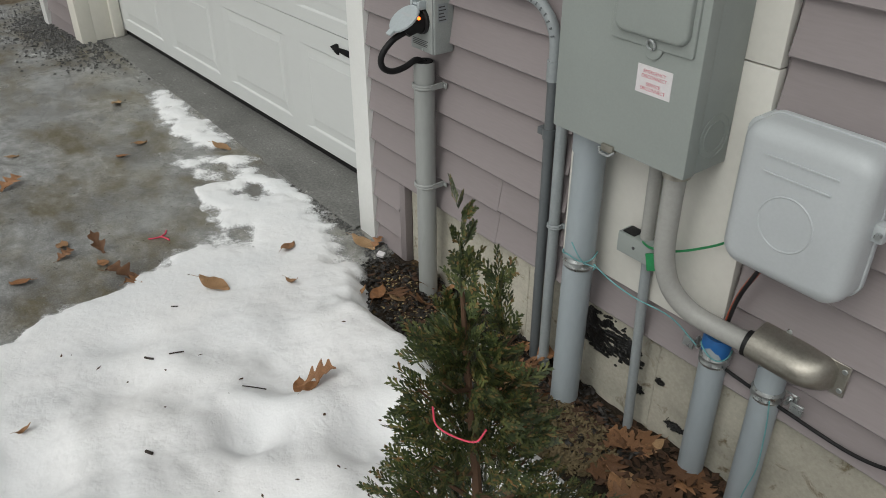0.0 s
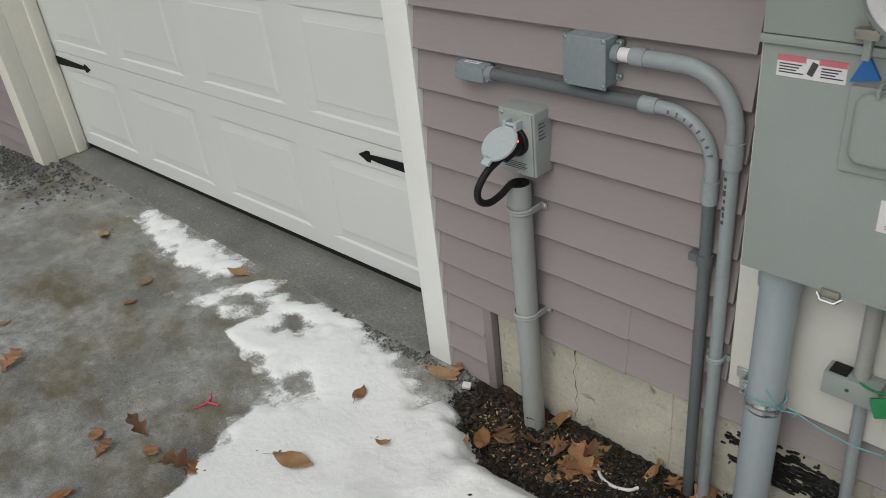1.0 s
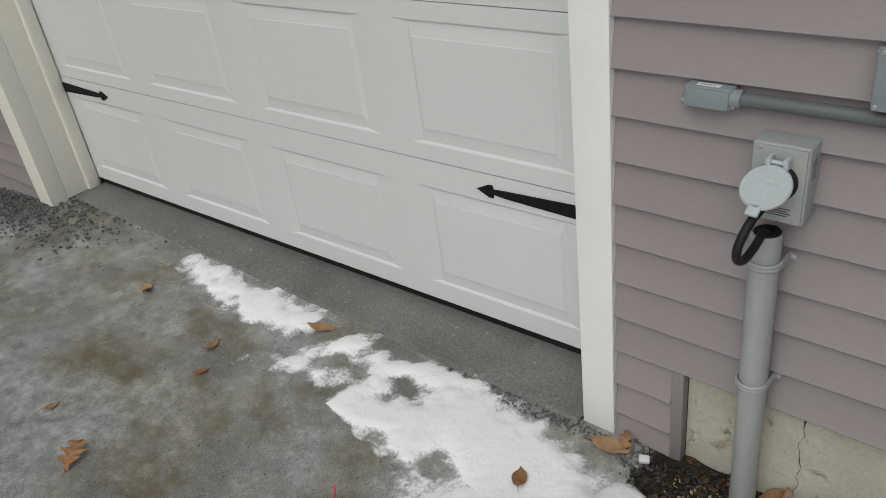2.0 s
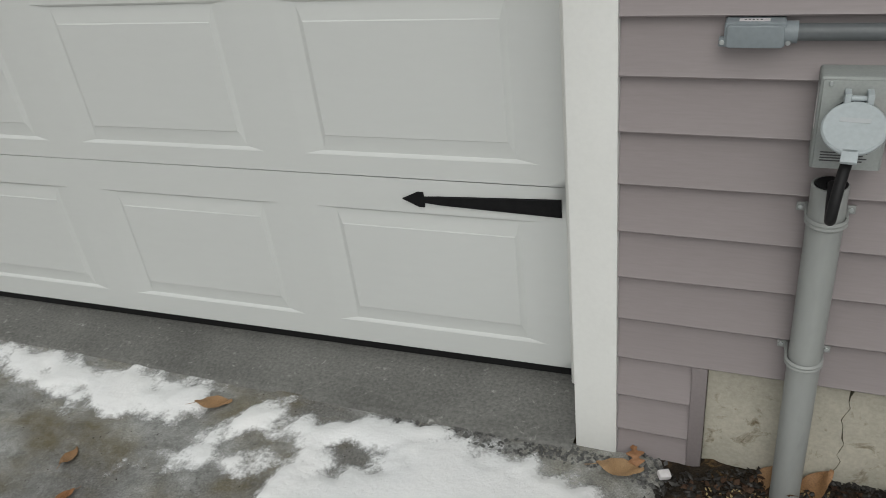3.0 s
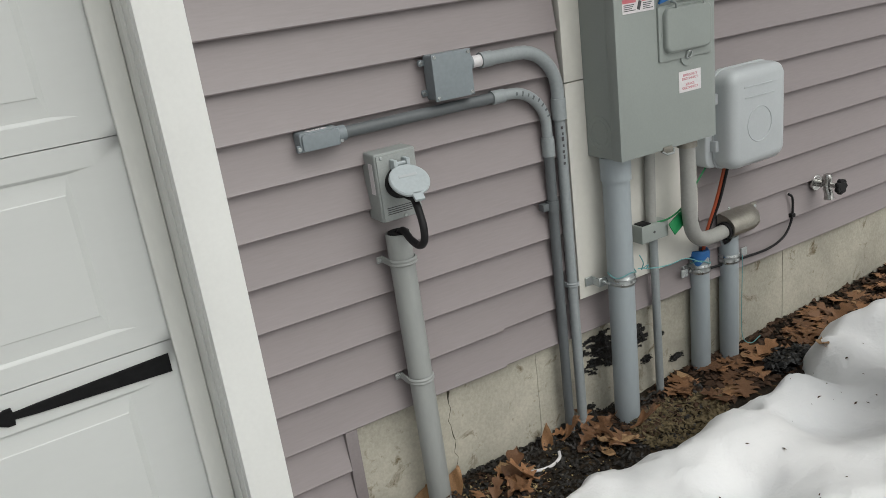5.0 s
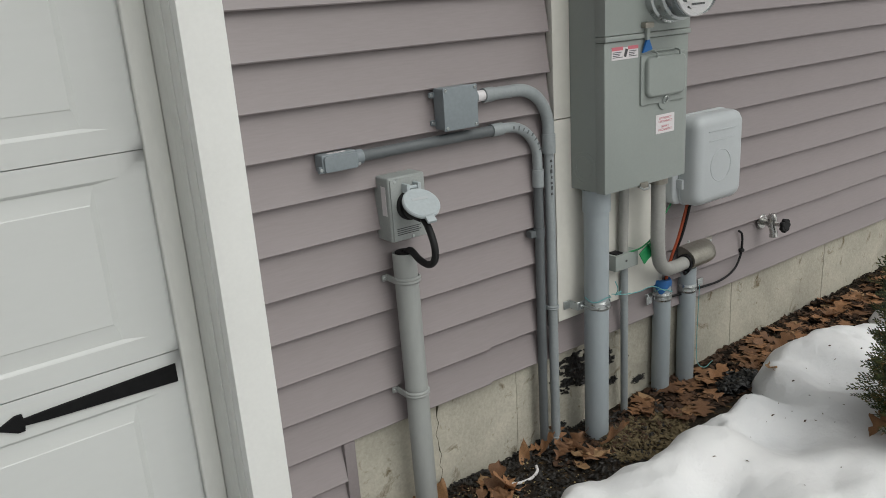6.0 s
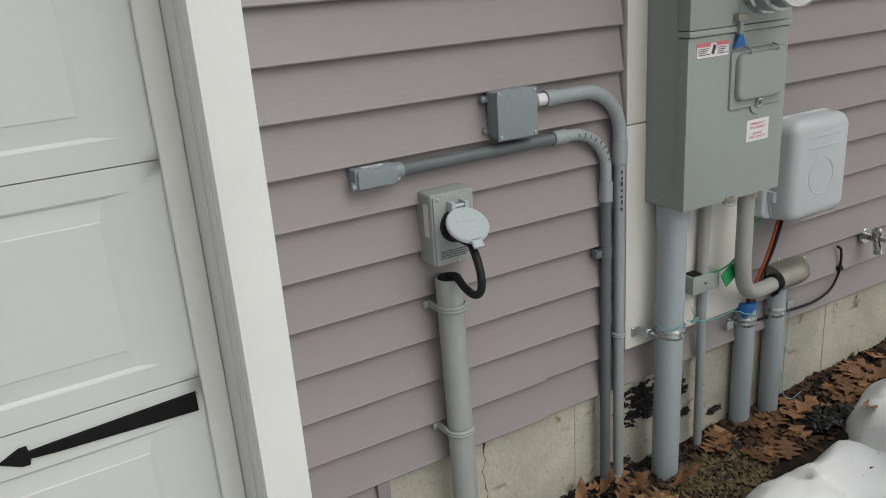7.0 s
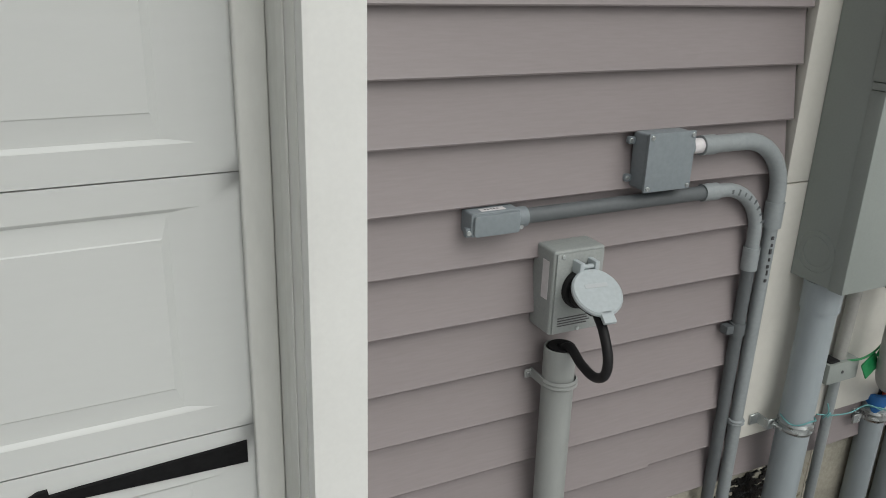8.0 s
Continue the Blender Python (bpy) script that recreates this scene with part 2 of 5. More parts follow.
def part(name, bm, material, parent=None, label="", smooth=True, angle=38):
    ob = new(name, finish(bm, name, material, smooth, angle))
    if parent is not None:
        ob.parent = parent
        if parent.type == "EMPTY":
            ob.matrix_parent_inverse = BASE[parent.name].inverted()
    if label:
        ob["label"] = label
    return ob


BASE = {}


def thing(name, at, label, category, group="", turn=0.0):
    """An Empty at the thing's base; its parts are made in world places."""
    ob = new(name)
    ob.matrix_basis = pose(*at, 0, 0, turn)
    ob.empty_display_size = 0.05
    BASE[ob.name] = ob.matrix_basis.copy()
    return tagged(ob, label, category, group)


def structure(name, bm, material, label="", smooth=False):
    return tagged(part(name, bm, material, smooth=smooth), label or name.replace("_", " "), "", "", "structure")


def box(bm, x0, x1, y0, y1, z0, z1, bevel=0.0, seg=2):
    vs = [bm.verts.new((x, y, z)) for x in (x0, x1) for y in (y0, y1) for z in (z0, z1)]
    fs = [bm.faces.new([vs[i] for i in f]) for f in ((0, 1, 3, 2), (4, 6, 7, 5), (0, 4, 5, 1), (2, 3, 7, 6), (0, 2, 6, 4), (1, 5, 7, 3))]
    if bevel:
        edges = list({e for f in fs for e in f.edges})
        bmesh.ops.bevel(bm, geom=edges, offset=bevel, segments=seg, profile=0.6, affect="EDGES")
    return bm


def B(*a, **k):
    return box(bmesh.new(), *a, **k)


def sweep(bm, pts, r, seg=14, caps=True, close_r=None):
    """A tube along pts; r is one radius or one for each point."""
    pts = [Vector(p) for p in pts]
    rs = [r] * len(pts) if isinstance(r, (int, float)) else r
    side = None
    rings = []
    for i, p in enumerate(pts):
        d = (pts[min(i + 1, len(pts) - 1)] - pts[max(i - 1, 0)]).normalized()
        if side is None:
            side = d.cross(Vector((0.3, 0.9, 0.31))).normalized()
        side = (side - d * side.dot(d)).normalized()
        up = d.cross(side)
        rings.append([bm.verts.new(p + rs[i] * (math.cos(a) * side + math.sin(a) * up)) for a in (2 * math.pi * k / seg for k in range(seg))])
    for a, b in zip(rings, rings[1:]):
        for k in range(seg):
            bm.faces.new((a[k], a[(k + 1) % seg], b[(k + 1) % seg], b[k]))
    if caps:
        bm.faces.new(rings[0])
        bm.faces.new(rings[-1])
    return bm


def T(pts, r, seg=14, caps=True):
    return sweep(bmesh.new(), pts, r, seg, caps)


def spline(pts, steps=8):
    """A smooth line through pts."""
    p = [Vector(q) for q in pts]
    p = [2 * p[0] - p[1]] + p + [2 * p[-1] - p[-2]]
    out = []
    for i in range(1, len(p) - 2):
        for k in range(steps):
            t = k / steps
            a, b, c, d = p[i - 1:i + 3]
            out.append(0.5 * ((2 * b) + (c - a) * t + (2 * a - 5 * b + 4 * c - d) * t * t + (3 * b - a - 3 * c + d) * t ** 3))
    return out + [p[-2]]


def bend(corner, a, b, radius, steps=9):
    """Points of a pipe that goes from a round corner to b."""
    c, a, b = Vector(corner), Vector(a), Vector(b)
    u, v = (a - c).normalized(), (b - c).normalized()
    mid = c + (u + v) * radius
    return [a] + [mid - radius * (v * math.cos(t) + u * math.sin(t)) for t in (math.pi / 2 * k / steps for k in range(steps + 1))] + [b]


def ring_band(bm, x, y, z, r, h, bulge=0.0, seg=24, thick=0.003):
    """A flat upright band round a pipe."""
    prof = [(r + thick * 0.3, -h / 2), (r + thick + bulge, -h / 4), (r + thick * 0.6, 0), (r + thick + bulge, h / 4), (r + thick * 0.3, h / 2), (r - 0.001, h / 2), (r - 0.001, -h / 2)]
    rings = [[bm.verts.new((x + q * math.cos(a), y + q * math.sin(a), z + w)) for q, w in prof] for a in (2 * math.pi * k / seg for k in range(seg))]
    for i in range(seg):
        a, b = rings[i], rings[(i + 1) % seg]
        for k in range(len(prof)):
            bm.faces.new((a[k], b[k], b[(k + 1) % len(prof)], a[(k + 1) % len(prof)]))
    return bm


def disc(bm, c, normal, r, thick, seg=28, bevel=0.0):
    """A round plate."""
    n = Vector(normal).normalized()
    c = Vector(c)
    prof = [(r, 0), (r, thick - bevel), (r - bevel, thick)] if bevel else [(r, 0), (r, thick)]
    side = n.orthogonal().normalized()
    up = n.cross(side)
    rings = [[bm.verts.new(c + n * h + q * (math.cos(a) * side + math.sin(a) * up)) for a in (2 * math.pi * k / seg for k in range(seg))] for q, h in prof]
    for a, b in zip(rings, rings[1:]):
        for k in range(seg):
            bm.faces.new((a[k], a[(k + 1) % seg], b[(k + 1) % seg], b[k]))
    bm.faces.new(rings[0])
    bm.faces.new(rings[-1])
    return bm


def rounded(bm, x0, x1, z0, z1, r, y_back, y_front, dome=0.0, seg=6):
    """A block with rounded corners as seen from the front and an edge that rolls over by dome."""
    def loop(inset, y):
        q = max(r - inset, 0.001)
        pts = []
        for cx, cz, a0 in ((x1 - inset - q, z1 - inset - q, 0), (x0 + inset + q, z1 - inset - q, 90), (x0 + inset + q, z0 + inset + q, 180), (x1 - inset - q, z0 + inset + q, 270)):
            pts += [(cx + q * math.cos(radians(a0 + 90 * k / seg)), y, cz + q * math.sin(radians(a0 + 90 * k / seg))) for k in range(seg + 1)]
        return [bm.verts.new(p) for p in pts]
    steps = [(0, y_back), (0, y_front + dome)] + [(dome * (1 - math.cos(radians(a))), y_front + dome * (1 - math.sin(radians(a)))) for a in (30, 60, 90)] if dome else [(0, y_back), (0, y_front)]
    loops = [loop(*s) for s in steps]
    for a, b in zip(loops, loops[1:]):
        for k in range(len(a)):
            bm.faces.new((a[k], a[(k + 1) % len(a)], b[(k + 1) % len(a)], b[k]))
    bm.faces.new(loops[0])
    bm.faces.new(loops[-1])
    return bm


def transform(bm, m):
    bmesh.ops.transform(bm, matrix=m, verts=bm.verts[:])
    return bm


def lettering(name, text, size, at, material, parent, rot=(90, 0, 0)):
    cu = bpy.data.curves.new(name, "FONT")
    cu.body, cu.size, cu.align_x, cu.extrude = text, size, "CENTER", 0.0002
    tmp = bpy.data.objects.new(name, cu)
    scene.collection.objects.link(tmp)
    me = bpy.data.meshes.new_from_object(tmp.evaluated_get(bpy.context.evaluated_depsgraph_get()))
    bpy.data.objects.remove(tmp)
    me.transform(pose(*at, *rot))
    me.materials.clear()
    me.materials.append(material)
    ob = new(name, me)
    ob.parent = parent
    if parent.type == "EMPTY":
        ob.matrix_parent_inverse = BASE[parent.name].inverted()
    return ob

# ---- the house ----
COURSE, SILL = 0.1085, 0.289           # siding exposure, underside of the lowest full course
LEFT = pose(-0.15, 0, 0, 0, 0, 1.72) @ pose(0.15, 0, 0)    # the garage front stands a little out of line with the side bay
LEFT_OUT = LEFT @ pose(0, -0.045, 0)


def siding_course(x0, x1, z, height=COURSE, tilt=0.0):
    """One lap of vinyl siding: sloped face, rounded butt edge and a short return."""
    bm = bmesh.new()
    prof = [(0.004, height + 0.006), (0.0015, height + 0.006), (-0.0175, 0.006), (-0.0192, 0.003), (-0.0172, 0.0), (-0.004, 0.0005), (0.001, 0.006), (0.004, 0.006)]
    n = max(2, int((x1 - x0) / 0.35))
    rows = []
    for i in range(n + 1):
        x = x0 + (x1 - x0) * i / n
        w = 0.0012 * math.sin(x * 5.1 + z * 23)
        rows.append([bm.verts.new((x, y + (w if y < -0.003 else 0), z + h + tilt * (x - x0) + 0.4 * w)) for y, h in prof])
    for a, b in zip(rows, rows[1:]):
        for k in range(len(prof)):
            bm.faces.new((a[k], a[(k + 1) % len(prof)], b[(k + 1) % len(prof)], b[k]))
    bm.faces.new(rows[0])
    bm.faces.new(rows[-1])
    return bm


bay = structure("wall_south", B(0.0, 9.0, 0.006, 0.16, SILL, 2.75), JTRIM, "taupe house wall clad in vinyl siding")
left_wall = structure("wall_garage_front", transform(B(-3.80, -3.09, 0.006, 0.10, -0.09, 2.75), LEFT_OUT), JTRIM, "taupe garage front wall clad in vinyl siding")
structure("wall_over_door", transform(B(-3.085, -0.10, 0.006, 0.10, 2.32, 2.75), LEFT), WHITE, "white board over the garage door")
structure("wall_west", B(-3.93, -3.86, -0.10, 6.0, -0.1, 2.75), SIDING, "taupe house side wall")
structure("wall_east", B(9.0, 9.12, 0.0, 6.0, -0.1, 2.75), SIDING, "taupe house side wall")
structure("wall_north", B(-3.93, 9.12, 6.0, 6.12, -0.1, 2.75), SIDING, "taupe house back wall")
structure("wall_garage_inner", B(-0.02, 0.0, 0.17, 6.0, -0.1, 2.75), JTRIM, "plain inner wall of the garage")
structure("floor", B(-3.85, -0.03, 0.30, 6.0, -0.1, 0.02), APRON, "grey concrete garage floor")
structure("roof", B(-4.2, 9.4, -0.30, 6.4, 2.752, 2.90, 0.01), ROOFING, "dark shingled roof edge")
structure("foundation", B(0.1935, 9.0, 0.012, 0.15, -0.30, SILL - 0.002, 0.002), CONCRETE, "pale poured concrete foundation wall with stains")


def foundation_seam(x, lean):
    """A thin ragged fin where two form boards met."""
    bm = bmesh.new()
    pts = [(x + lean * k / 9 + 0.0015 * noise.noise((x * 7, k * 0.9, 0)), 0.0115, -0.08 + 0.362 * k / 9) for k in range(10)]
    return sweep(bm, pts, [0.0022 + 0.0012 * noise.noise((x, k * 1.7, 3)) for k in range(10)], 6)


def foundation_crack(x, wiggle):
    bm = bmesh.new()
    pts = [(x + wiggle * noise.noise((k * 0.55, x * 9, 1.0)), 0.0118, 0.01 + 0.275 * k / 16) for k in range(17)]
    return sweep(bm, pts, [0.0004 + 0.0045 * max(0, k - 13) / 3 + 0.0022 * abs(noise.noise((k * 1.3, x, 5))) for k in range(17)], 6)


found = bpy.data.objects["foundation"]
for sx, ln in ((0.772, 0.004), (1.865, -0.003), (2.515, 0.002), (3.18, 0.0), (3.85, 0.0), (1.245, 0.003)):
    part("seam", foundation_seam(sx, ln), CONCRETE, found, "raised form seam in the concrete")
part("crack", foundation_crack(0.475, 0.012), MOSS, found, "dark mossy crack in the concrete")


def tar_smear(cx, cz, w, h, seed):
    """A ragged lumpy smear of damp-proofing."""
    bm = bmesh.new()
    nx, nz = 72, 48
    grid = {}
    for i in range(nx + 1):
        for k in range(nz + 1):
            u, v = 2 * i / nx - 1, 2 * k / nz - 1
            d = 1 - (u * u + v * v) + 0.7 * noise.noise((u * 2.2 + seed, v * 2.2, 0)) + 0.75 * noise.noise((u * 4 + v * 3, v * 9 + seed, 2)) + 0.9 * noise.noise((u * 5 + v * 6, v * 15 - u * 9 + seed, 5))
            if d > 0.22:
                lump = 0.003 + 0.006 * abs(noise.noise((u * 7, v * 7, seed)))
                grid[i, k] = bm.verts.new((cx + u * w / 2, 0.0115 - lump, cz + v * h / 2))
    for i in range(nx):
        for k in range(nz):
            c = [(i, k), (i + 1, k), (i + 1, k + 1), (i, k + 1)]
            if all(q in grid for q in c):
                bm.faces.new([grid[q] for q in c])
    r = bmesh.ops.extrude_face_region(bm, geom=bm.faces[:])
    for v in [g for g in r["geom"] if isinstance(g, bmesh.types.BMVert)]:
        v.co.y = 0.0125
    return bm


for q in ((1.06, 0.195, 0.30, 0.15, 1.0), (1.155, 0.205, 0.09, 0.05, 4.0), (1.20, 0.10, 0.05, 0.03, 8.0), (1.33, 0.06, 0.07, 0.03, 6.0), (0.955, 0.02, 0.05, 0.03, 3.0), (1.265, 0.165, 0.03, 0.02, 5.0)):
    part("tar_smear", tar_smear(*q), TAR, found, "black lumpy damp-proofing smear")


def trim_board(name, x0, x1, y0, y1, z0, z1, label, material, frame_turn=None):
    bm = B(x0, x1, y0, y1, z0, z1, bevel=0.0025)
    if frame_turn is not None:
        transform(bm, frame_turn)
    return structure(name, bm, material, label, smooth=True)


trim_board("trim", -0.098, 0.0, -0.024, 0.012, -0.012, 2.36, "white door casing board at the garage door", WHITE)
trim_board("trim", -3.200, -3.068, -0.075, 0.012, -0.045, 2.36, "weathered cream door casing board", CREAM, LEFT)
trim_board("trim", -3.86, -3.76, -0.080, 0.012, -0.05, 2.75, "white corner board of the house", WHITE, LEFT)
trim_board("trim", -3.068, -0.104, -0.024, 0.012, 2.25, 2.36, "white head casing of the garage door", WHITE, LEFT)

# door jambs: reveal board, stop strip and weather seal
JAMB_R = transform(B(-0.100, -0.086, 0.0125, 0.34, 0.005, 2.25, bevel=0.002), Matrix())
structure("jamb", JAMB_R, OLDWHITE, "white garage door jamb with weathered paint", smooth=True)
structure("jamb", B(-0.1035, -0.1005, 0.060, 0.100, 0.012, 2.25, bevel=0.001), OLDWHITE, "white door stop moulding", smooth=True)
structure("jamb", B(-0.154, -0.1005, 0.168, 0.1885, 0.016, 2.25, bevel=0.006, seg=3), OLDWHITE, "white vinyl weather seal", smooth=True)
structure("jamb", transform(B(-3.086, -3.068, 0.0125, 0.34, 0.005, 2.25, bevel=0.002), LEFT), CREAM, "cream garage door jamb with weathered paint", smooth=True)
structure("jamb", transform(B(-3.0675, -3.040, 0.118, 0.1865, 0.005, 2.25, bevel=0.012, seg=3), LEFT), CREAM, "cream door stop moulding", smooth=True)


def board_panel(x0, x1, z0, z1):
    return B(x0, x1, -0.022, 0.004, z0, z1, bevel=0.002)


structure("trim", board_panel(0.927, 1.412, 0.404, 1.0205), PANEL, "cream mounting board behind the meter box", smooth=True)
structure("trim", board_panel(0.927, 1.412, 1.0235, 2.10), PANEL, "cream mounting board behind the meter box", smooth=True)

# J-channel round the short siding return beside the casing
jch = structure("trim", B(0.161, 0.193, -0.017, 0.012, -0.030, 0.2885, bevel=0.002), JTRIM, "taupe vinyl corner channel beside bare concrete", smooth=True)
structure("trim", B(0.001, 0.1605, -0.017, 0.012, -0.030, -0.012, bevel=0.002), JTRIM, "taupe vinyl starter channel", smooth=True)

# ---- the garage door ----
DOOR_AT = pose(-0.143, 0.190, 0.0, 0, 0, 1.72)
garage_door = thing("garage_door", (-1.5, 0.16, 0.03), "white raised-panel sectional steel garage door, closed", "garage door")
DOOR_W = 2.93
RAILS = (0.050, 0.593, 1.090, 1.587, 2.250)      # heights of the joints between sections
PRESSED = ((0.122, 0.497), (0.648, 1.036), (1.145, 1.533), (1.642, 2.030))


def door_section(z0, z1, pz0, pz1):
    """A pressed steel section with four raised panels."""
    bm = bmesh.new()
    pitch, pw = 0.726, 0.618
    xs = [(-0.071 - pitch * k - pw, -0.071 - pitch * k) for k in range(4)]
    cuts = sorted([-DOOR_W, 0.0] + [v for q in xs for v in q])

    def quad(a, b, c, d):
        bm.faces.new([bm.verts.new(q) for q in (a, b, c, d)])
    for a, b in zip(cuts, cuts[1:]):
        inside = any(abs(a - q[0]) < 1e-6 and abs(b - q[1]) < 1e-6 for q in xs)
        for lo, hi in ((z0, pz0), (pz0, pz1), (pz1, z1)):
            if not (inside and lo == pz0):
                quad((a, 0, lo), (b, 0, lo), (b, 0, hi), (a, 0, hi))
    for a, b in xs:
        levels = [(0, 0.0), (0.001, 0.0005), (0.008, 0.0078), (0.012, 0.0078), (0.050, 0.0026), (0.0525, 0.0010)]
        wide = [0, 0.010, 0.056, 0.060, 0.072, 0.074]      # the upright edges are pressed more gently
        rects = [[(a + w, y, pz0 + i), (b - w, y, pz0 + i), (b - w, y, pz1 - i), (a + w, y, pz1 - i)] for (i, y), w in zip(levels, wide)]
        for p, q in zip(rects, rects[1:]):
            for k in range(4):
                quad(p[k], p[(k + 1) % 4], q[(k + 1) % 4], q[k])
        quad(*rects[-1])
    for za, dz in ((z0, 0.004), (z1, -0.004)):
        quad((-DOOR_W, 0, za), (0, 0, za), (0, 0.006, za - dz * 0.3), (-DOOR_W, 0.006, za - dz * 0.3))
    quad((0, 0, z0), (0, 0.045, z0), (0, 0.045, z1), (0, 0, z1))
    quad((-DOOR_W, 0, z0), (-DOOR_W, 0.045, z0), (-DOOR_W, 0.045, z1), (-DOOR_W, 0, z1))
    quad((-DOOR_W, 0.045, z0), (0, 0.045, z0), (0, 0.045, z1), (-DOOR_W, 0.045, z1))
    bmesh.ops.remove_doubles(bm, verts=bm.verts[:], dist=0.0003)
    return transform(bm, DOOR_AT)


for k in range(4):
    part("door_section", door_section(RAILS[k] + 0.001, RAILS[k + 1] - 0.0015, *PRESSED[k]), DOOR, garage_door, angle=20)
# set back so the black strip also stands in for the gap's shade
part("seal_and_dark_gap", transform(B(-DOOR_W, 0, 0.014, 0.04, 0.014, RAILS[0] + 0.002, bevel=0.004), DOOR_AT), RUBBER, garage_door, "black rubber bottom seal, also the shaded gap under the door")


def strap_hinge(x_end, direction, z):
    """A decorative tapered strap with a spear tip and a small raised root."""
    outline = [(0, 0.024), (0.30, 0.0115), (0.345, 0.0085), (0.347, 0.021), (0.362, 0.021), (0.405, 0.0)]
    top = [(x_end + direction * a, z + b) for a, b in outline]
    low = [(x_end + direction * a, z - b) for a, b in reversed(outline[:-1])]
    bm = bmesh.new()
    front = [bm.verts.new((x, -0.006, zz)) for x, zz in top + low]
    f = bm.faces.new(front)
    r = bmesh.ops.extrude_face_region(bm, geom=[f])
    for v in [g for g in r["geom"] if isinstance(g, bmesh.types.BMVert)]:
        v.co.y = -0.0005
    bmesh.ops.bevel(bm, geom=[e for e in bm.edges if all(abs(v.co.y + 0.006) < 1e-5 for v in e.verts)], offset=0.0018, segments=1, affect="EDGES")
    return transform(bm, DOOR_AT)


part("strap_hinge", strap_hinge(-0.025, -1, 0.537), BLACK, garage_door, "black iron spear-tipped strap hinge", angle=25)
part("strap_hinge", strap_hinge(-DOOR_W + 0.010, 1, 0.537), BLACK, garage_door, "black iron spear-tipped strap hinge", angle=25)

# ---- ground ----
def sheet(xs, ys, height, name=""):
    verts = [(x, y, height(x, y)) for y in ys for x in xs]
    w = len(xs)
    faces = [(j * w + i, j * w + i + 1, (j + 1) * w + i + 1, (j + 1) * w + i) for j in range(len(ys) - 1) for i in range(w - 1)]
    return verts, faces


def mesh_object(name, verts, faces, material, label, kind="structure", smooth=True):
    me = bpy.data.meshes.new(name)
    me.from_pydata(verts, [], faces)
    me.materials.append(material)
    if smooth:
        me.polygons.foreach_set("use_smooth", [True] * len(me.polygons))
    me.update()
    return tagged(new(name, me), label, "", "", kind)


def steps(*stretches):
    """Grid lines: (from, to, spacing) stretches end to end."""
    out = []
    for a, b, s in stretches:
        n = max(1, round((b - a) / s))
        out += [a + (b - a) * k / n for k in range(n)]
    return out + [stretches[-1][1]]


mesh_object("ground", *sheet(steps((-400, -10, 30), (-10, 12, 1.0), (12, 400, 30)), steps((-400, -10, 30), (-10, 8, 1.0), (8, 400, 30)), lambda x, y: -0.09), EARTH,
            "brown dormant lawn around the house")


def drive_height(x, y):
    return -0.004 + 0.006 * noise.noise((x * 0.9, y * 0.9, 0)) + 0.0025 * noise.noise((x * 6, y * 6, 3)) - 0.35 * max(0, x - 0.09) - 0.05 * max(0, -3.05 - x) - 0.02 * max(0, -y - 0.4) * 0.2


mesh_object("driveway", *sheet(steps((-9, -3.6, 0.3), (-3.6, 0.55, 0.03)), steps((-9, -1.8, 0.3), (-1.8, -0.02, 0.03)), drive_height), DRIVE,
            "grey driveway glazed with cloudy ice and brown dirt")


def apron_height(x, y):
    worn = 0.004 * noise.noise((x * 8, y * 8, 1)) if y < 0.0 else 0
    return 0.003 + 0.008 * min(1, max(0, (y + 0.05) / 0.2)) + worn - (0.03 if y < -0.045 + 0.012 * noise.noise((x * 5, 0, 2)) else 0)


apron = mesh_object("garage_apron", *sheet(steps((-3.067, -0.104, 0.02)), steps((-0.10, 0.34, 0.012)), apron_height), APRON, "worn grey concrete threshold under the garage door")


def soil_height(x, y):
    d = max(0.0, min(1.0, (x - 0.03) / 0.15))
    return -0.024 + 0.02 * max(0, x - 0.9) * 0.9 + 0.014 * d + 0.016 * noise.noise((x * 4, y * 4, 0)) + 0.012 * noise.noise((x * 14, y * 14, 5)) + 0.006 * noise.noise((x * 45, y * 45, 8)) * d


mesh_object("garden_bed", *sheet(steps((0.0, 2.6, 0.014), (2.6, 9, 0.06)), steps((-0.75, 0.014, 0.014)), soil_height), SOIL, "dark soil and mulch bed along the foundation")


def smooth01(t):
    t = max(0.0, min(1.0, t))
    return t * t * (3 - 2 * t)


NORTH_EDGE = [(-0.9, -0.12), (-0.4, -0.07), (-0.2, -0.11), (0.0, -0.17), (0.18, -0.19), (0.36, -0.30), (0.56, -0.29), (0.72, -0.26), (0.92, -0.33), (1.1, -0.31), (1.35, -0.30), (1.48, -0.37), (1.56, -0.31), (1.64, -0.22), (1.83, -0.165), (2.0, -0.22), (2.25, -0.275), (2.62, -0.23), (9.0, -0.25)]
WEST_EDGE = [(-9.0, -0.6), (-1.6, -0.20), (-1.2, -0.20), (-1.05, -0.27), (-0.93, -0.22), (-0.64, -0.36), (-0.50, -0.38), (-0.44, -0.62), (-0.38, -0.80), (-0.05, -0.82)]


def along(table, q):
    return float(np.interp(q, [a for a, _ in table], [b for _, b in table]))


def oval(x, y, cx, cy, rx, ry, turn=0.0):
    c, s = math.cos(radians(turn)), math.sin(radians(turn))
    u, v = ((x - cx) * c + (y - cy) * s) / rx, (-(x - cx) * s + (y - cy) * c) / ry
    return (1 - math.sqrt(u * u + v * v)) * min(rx, ry)


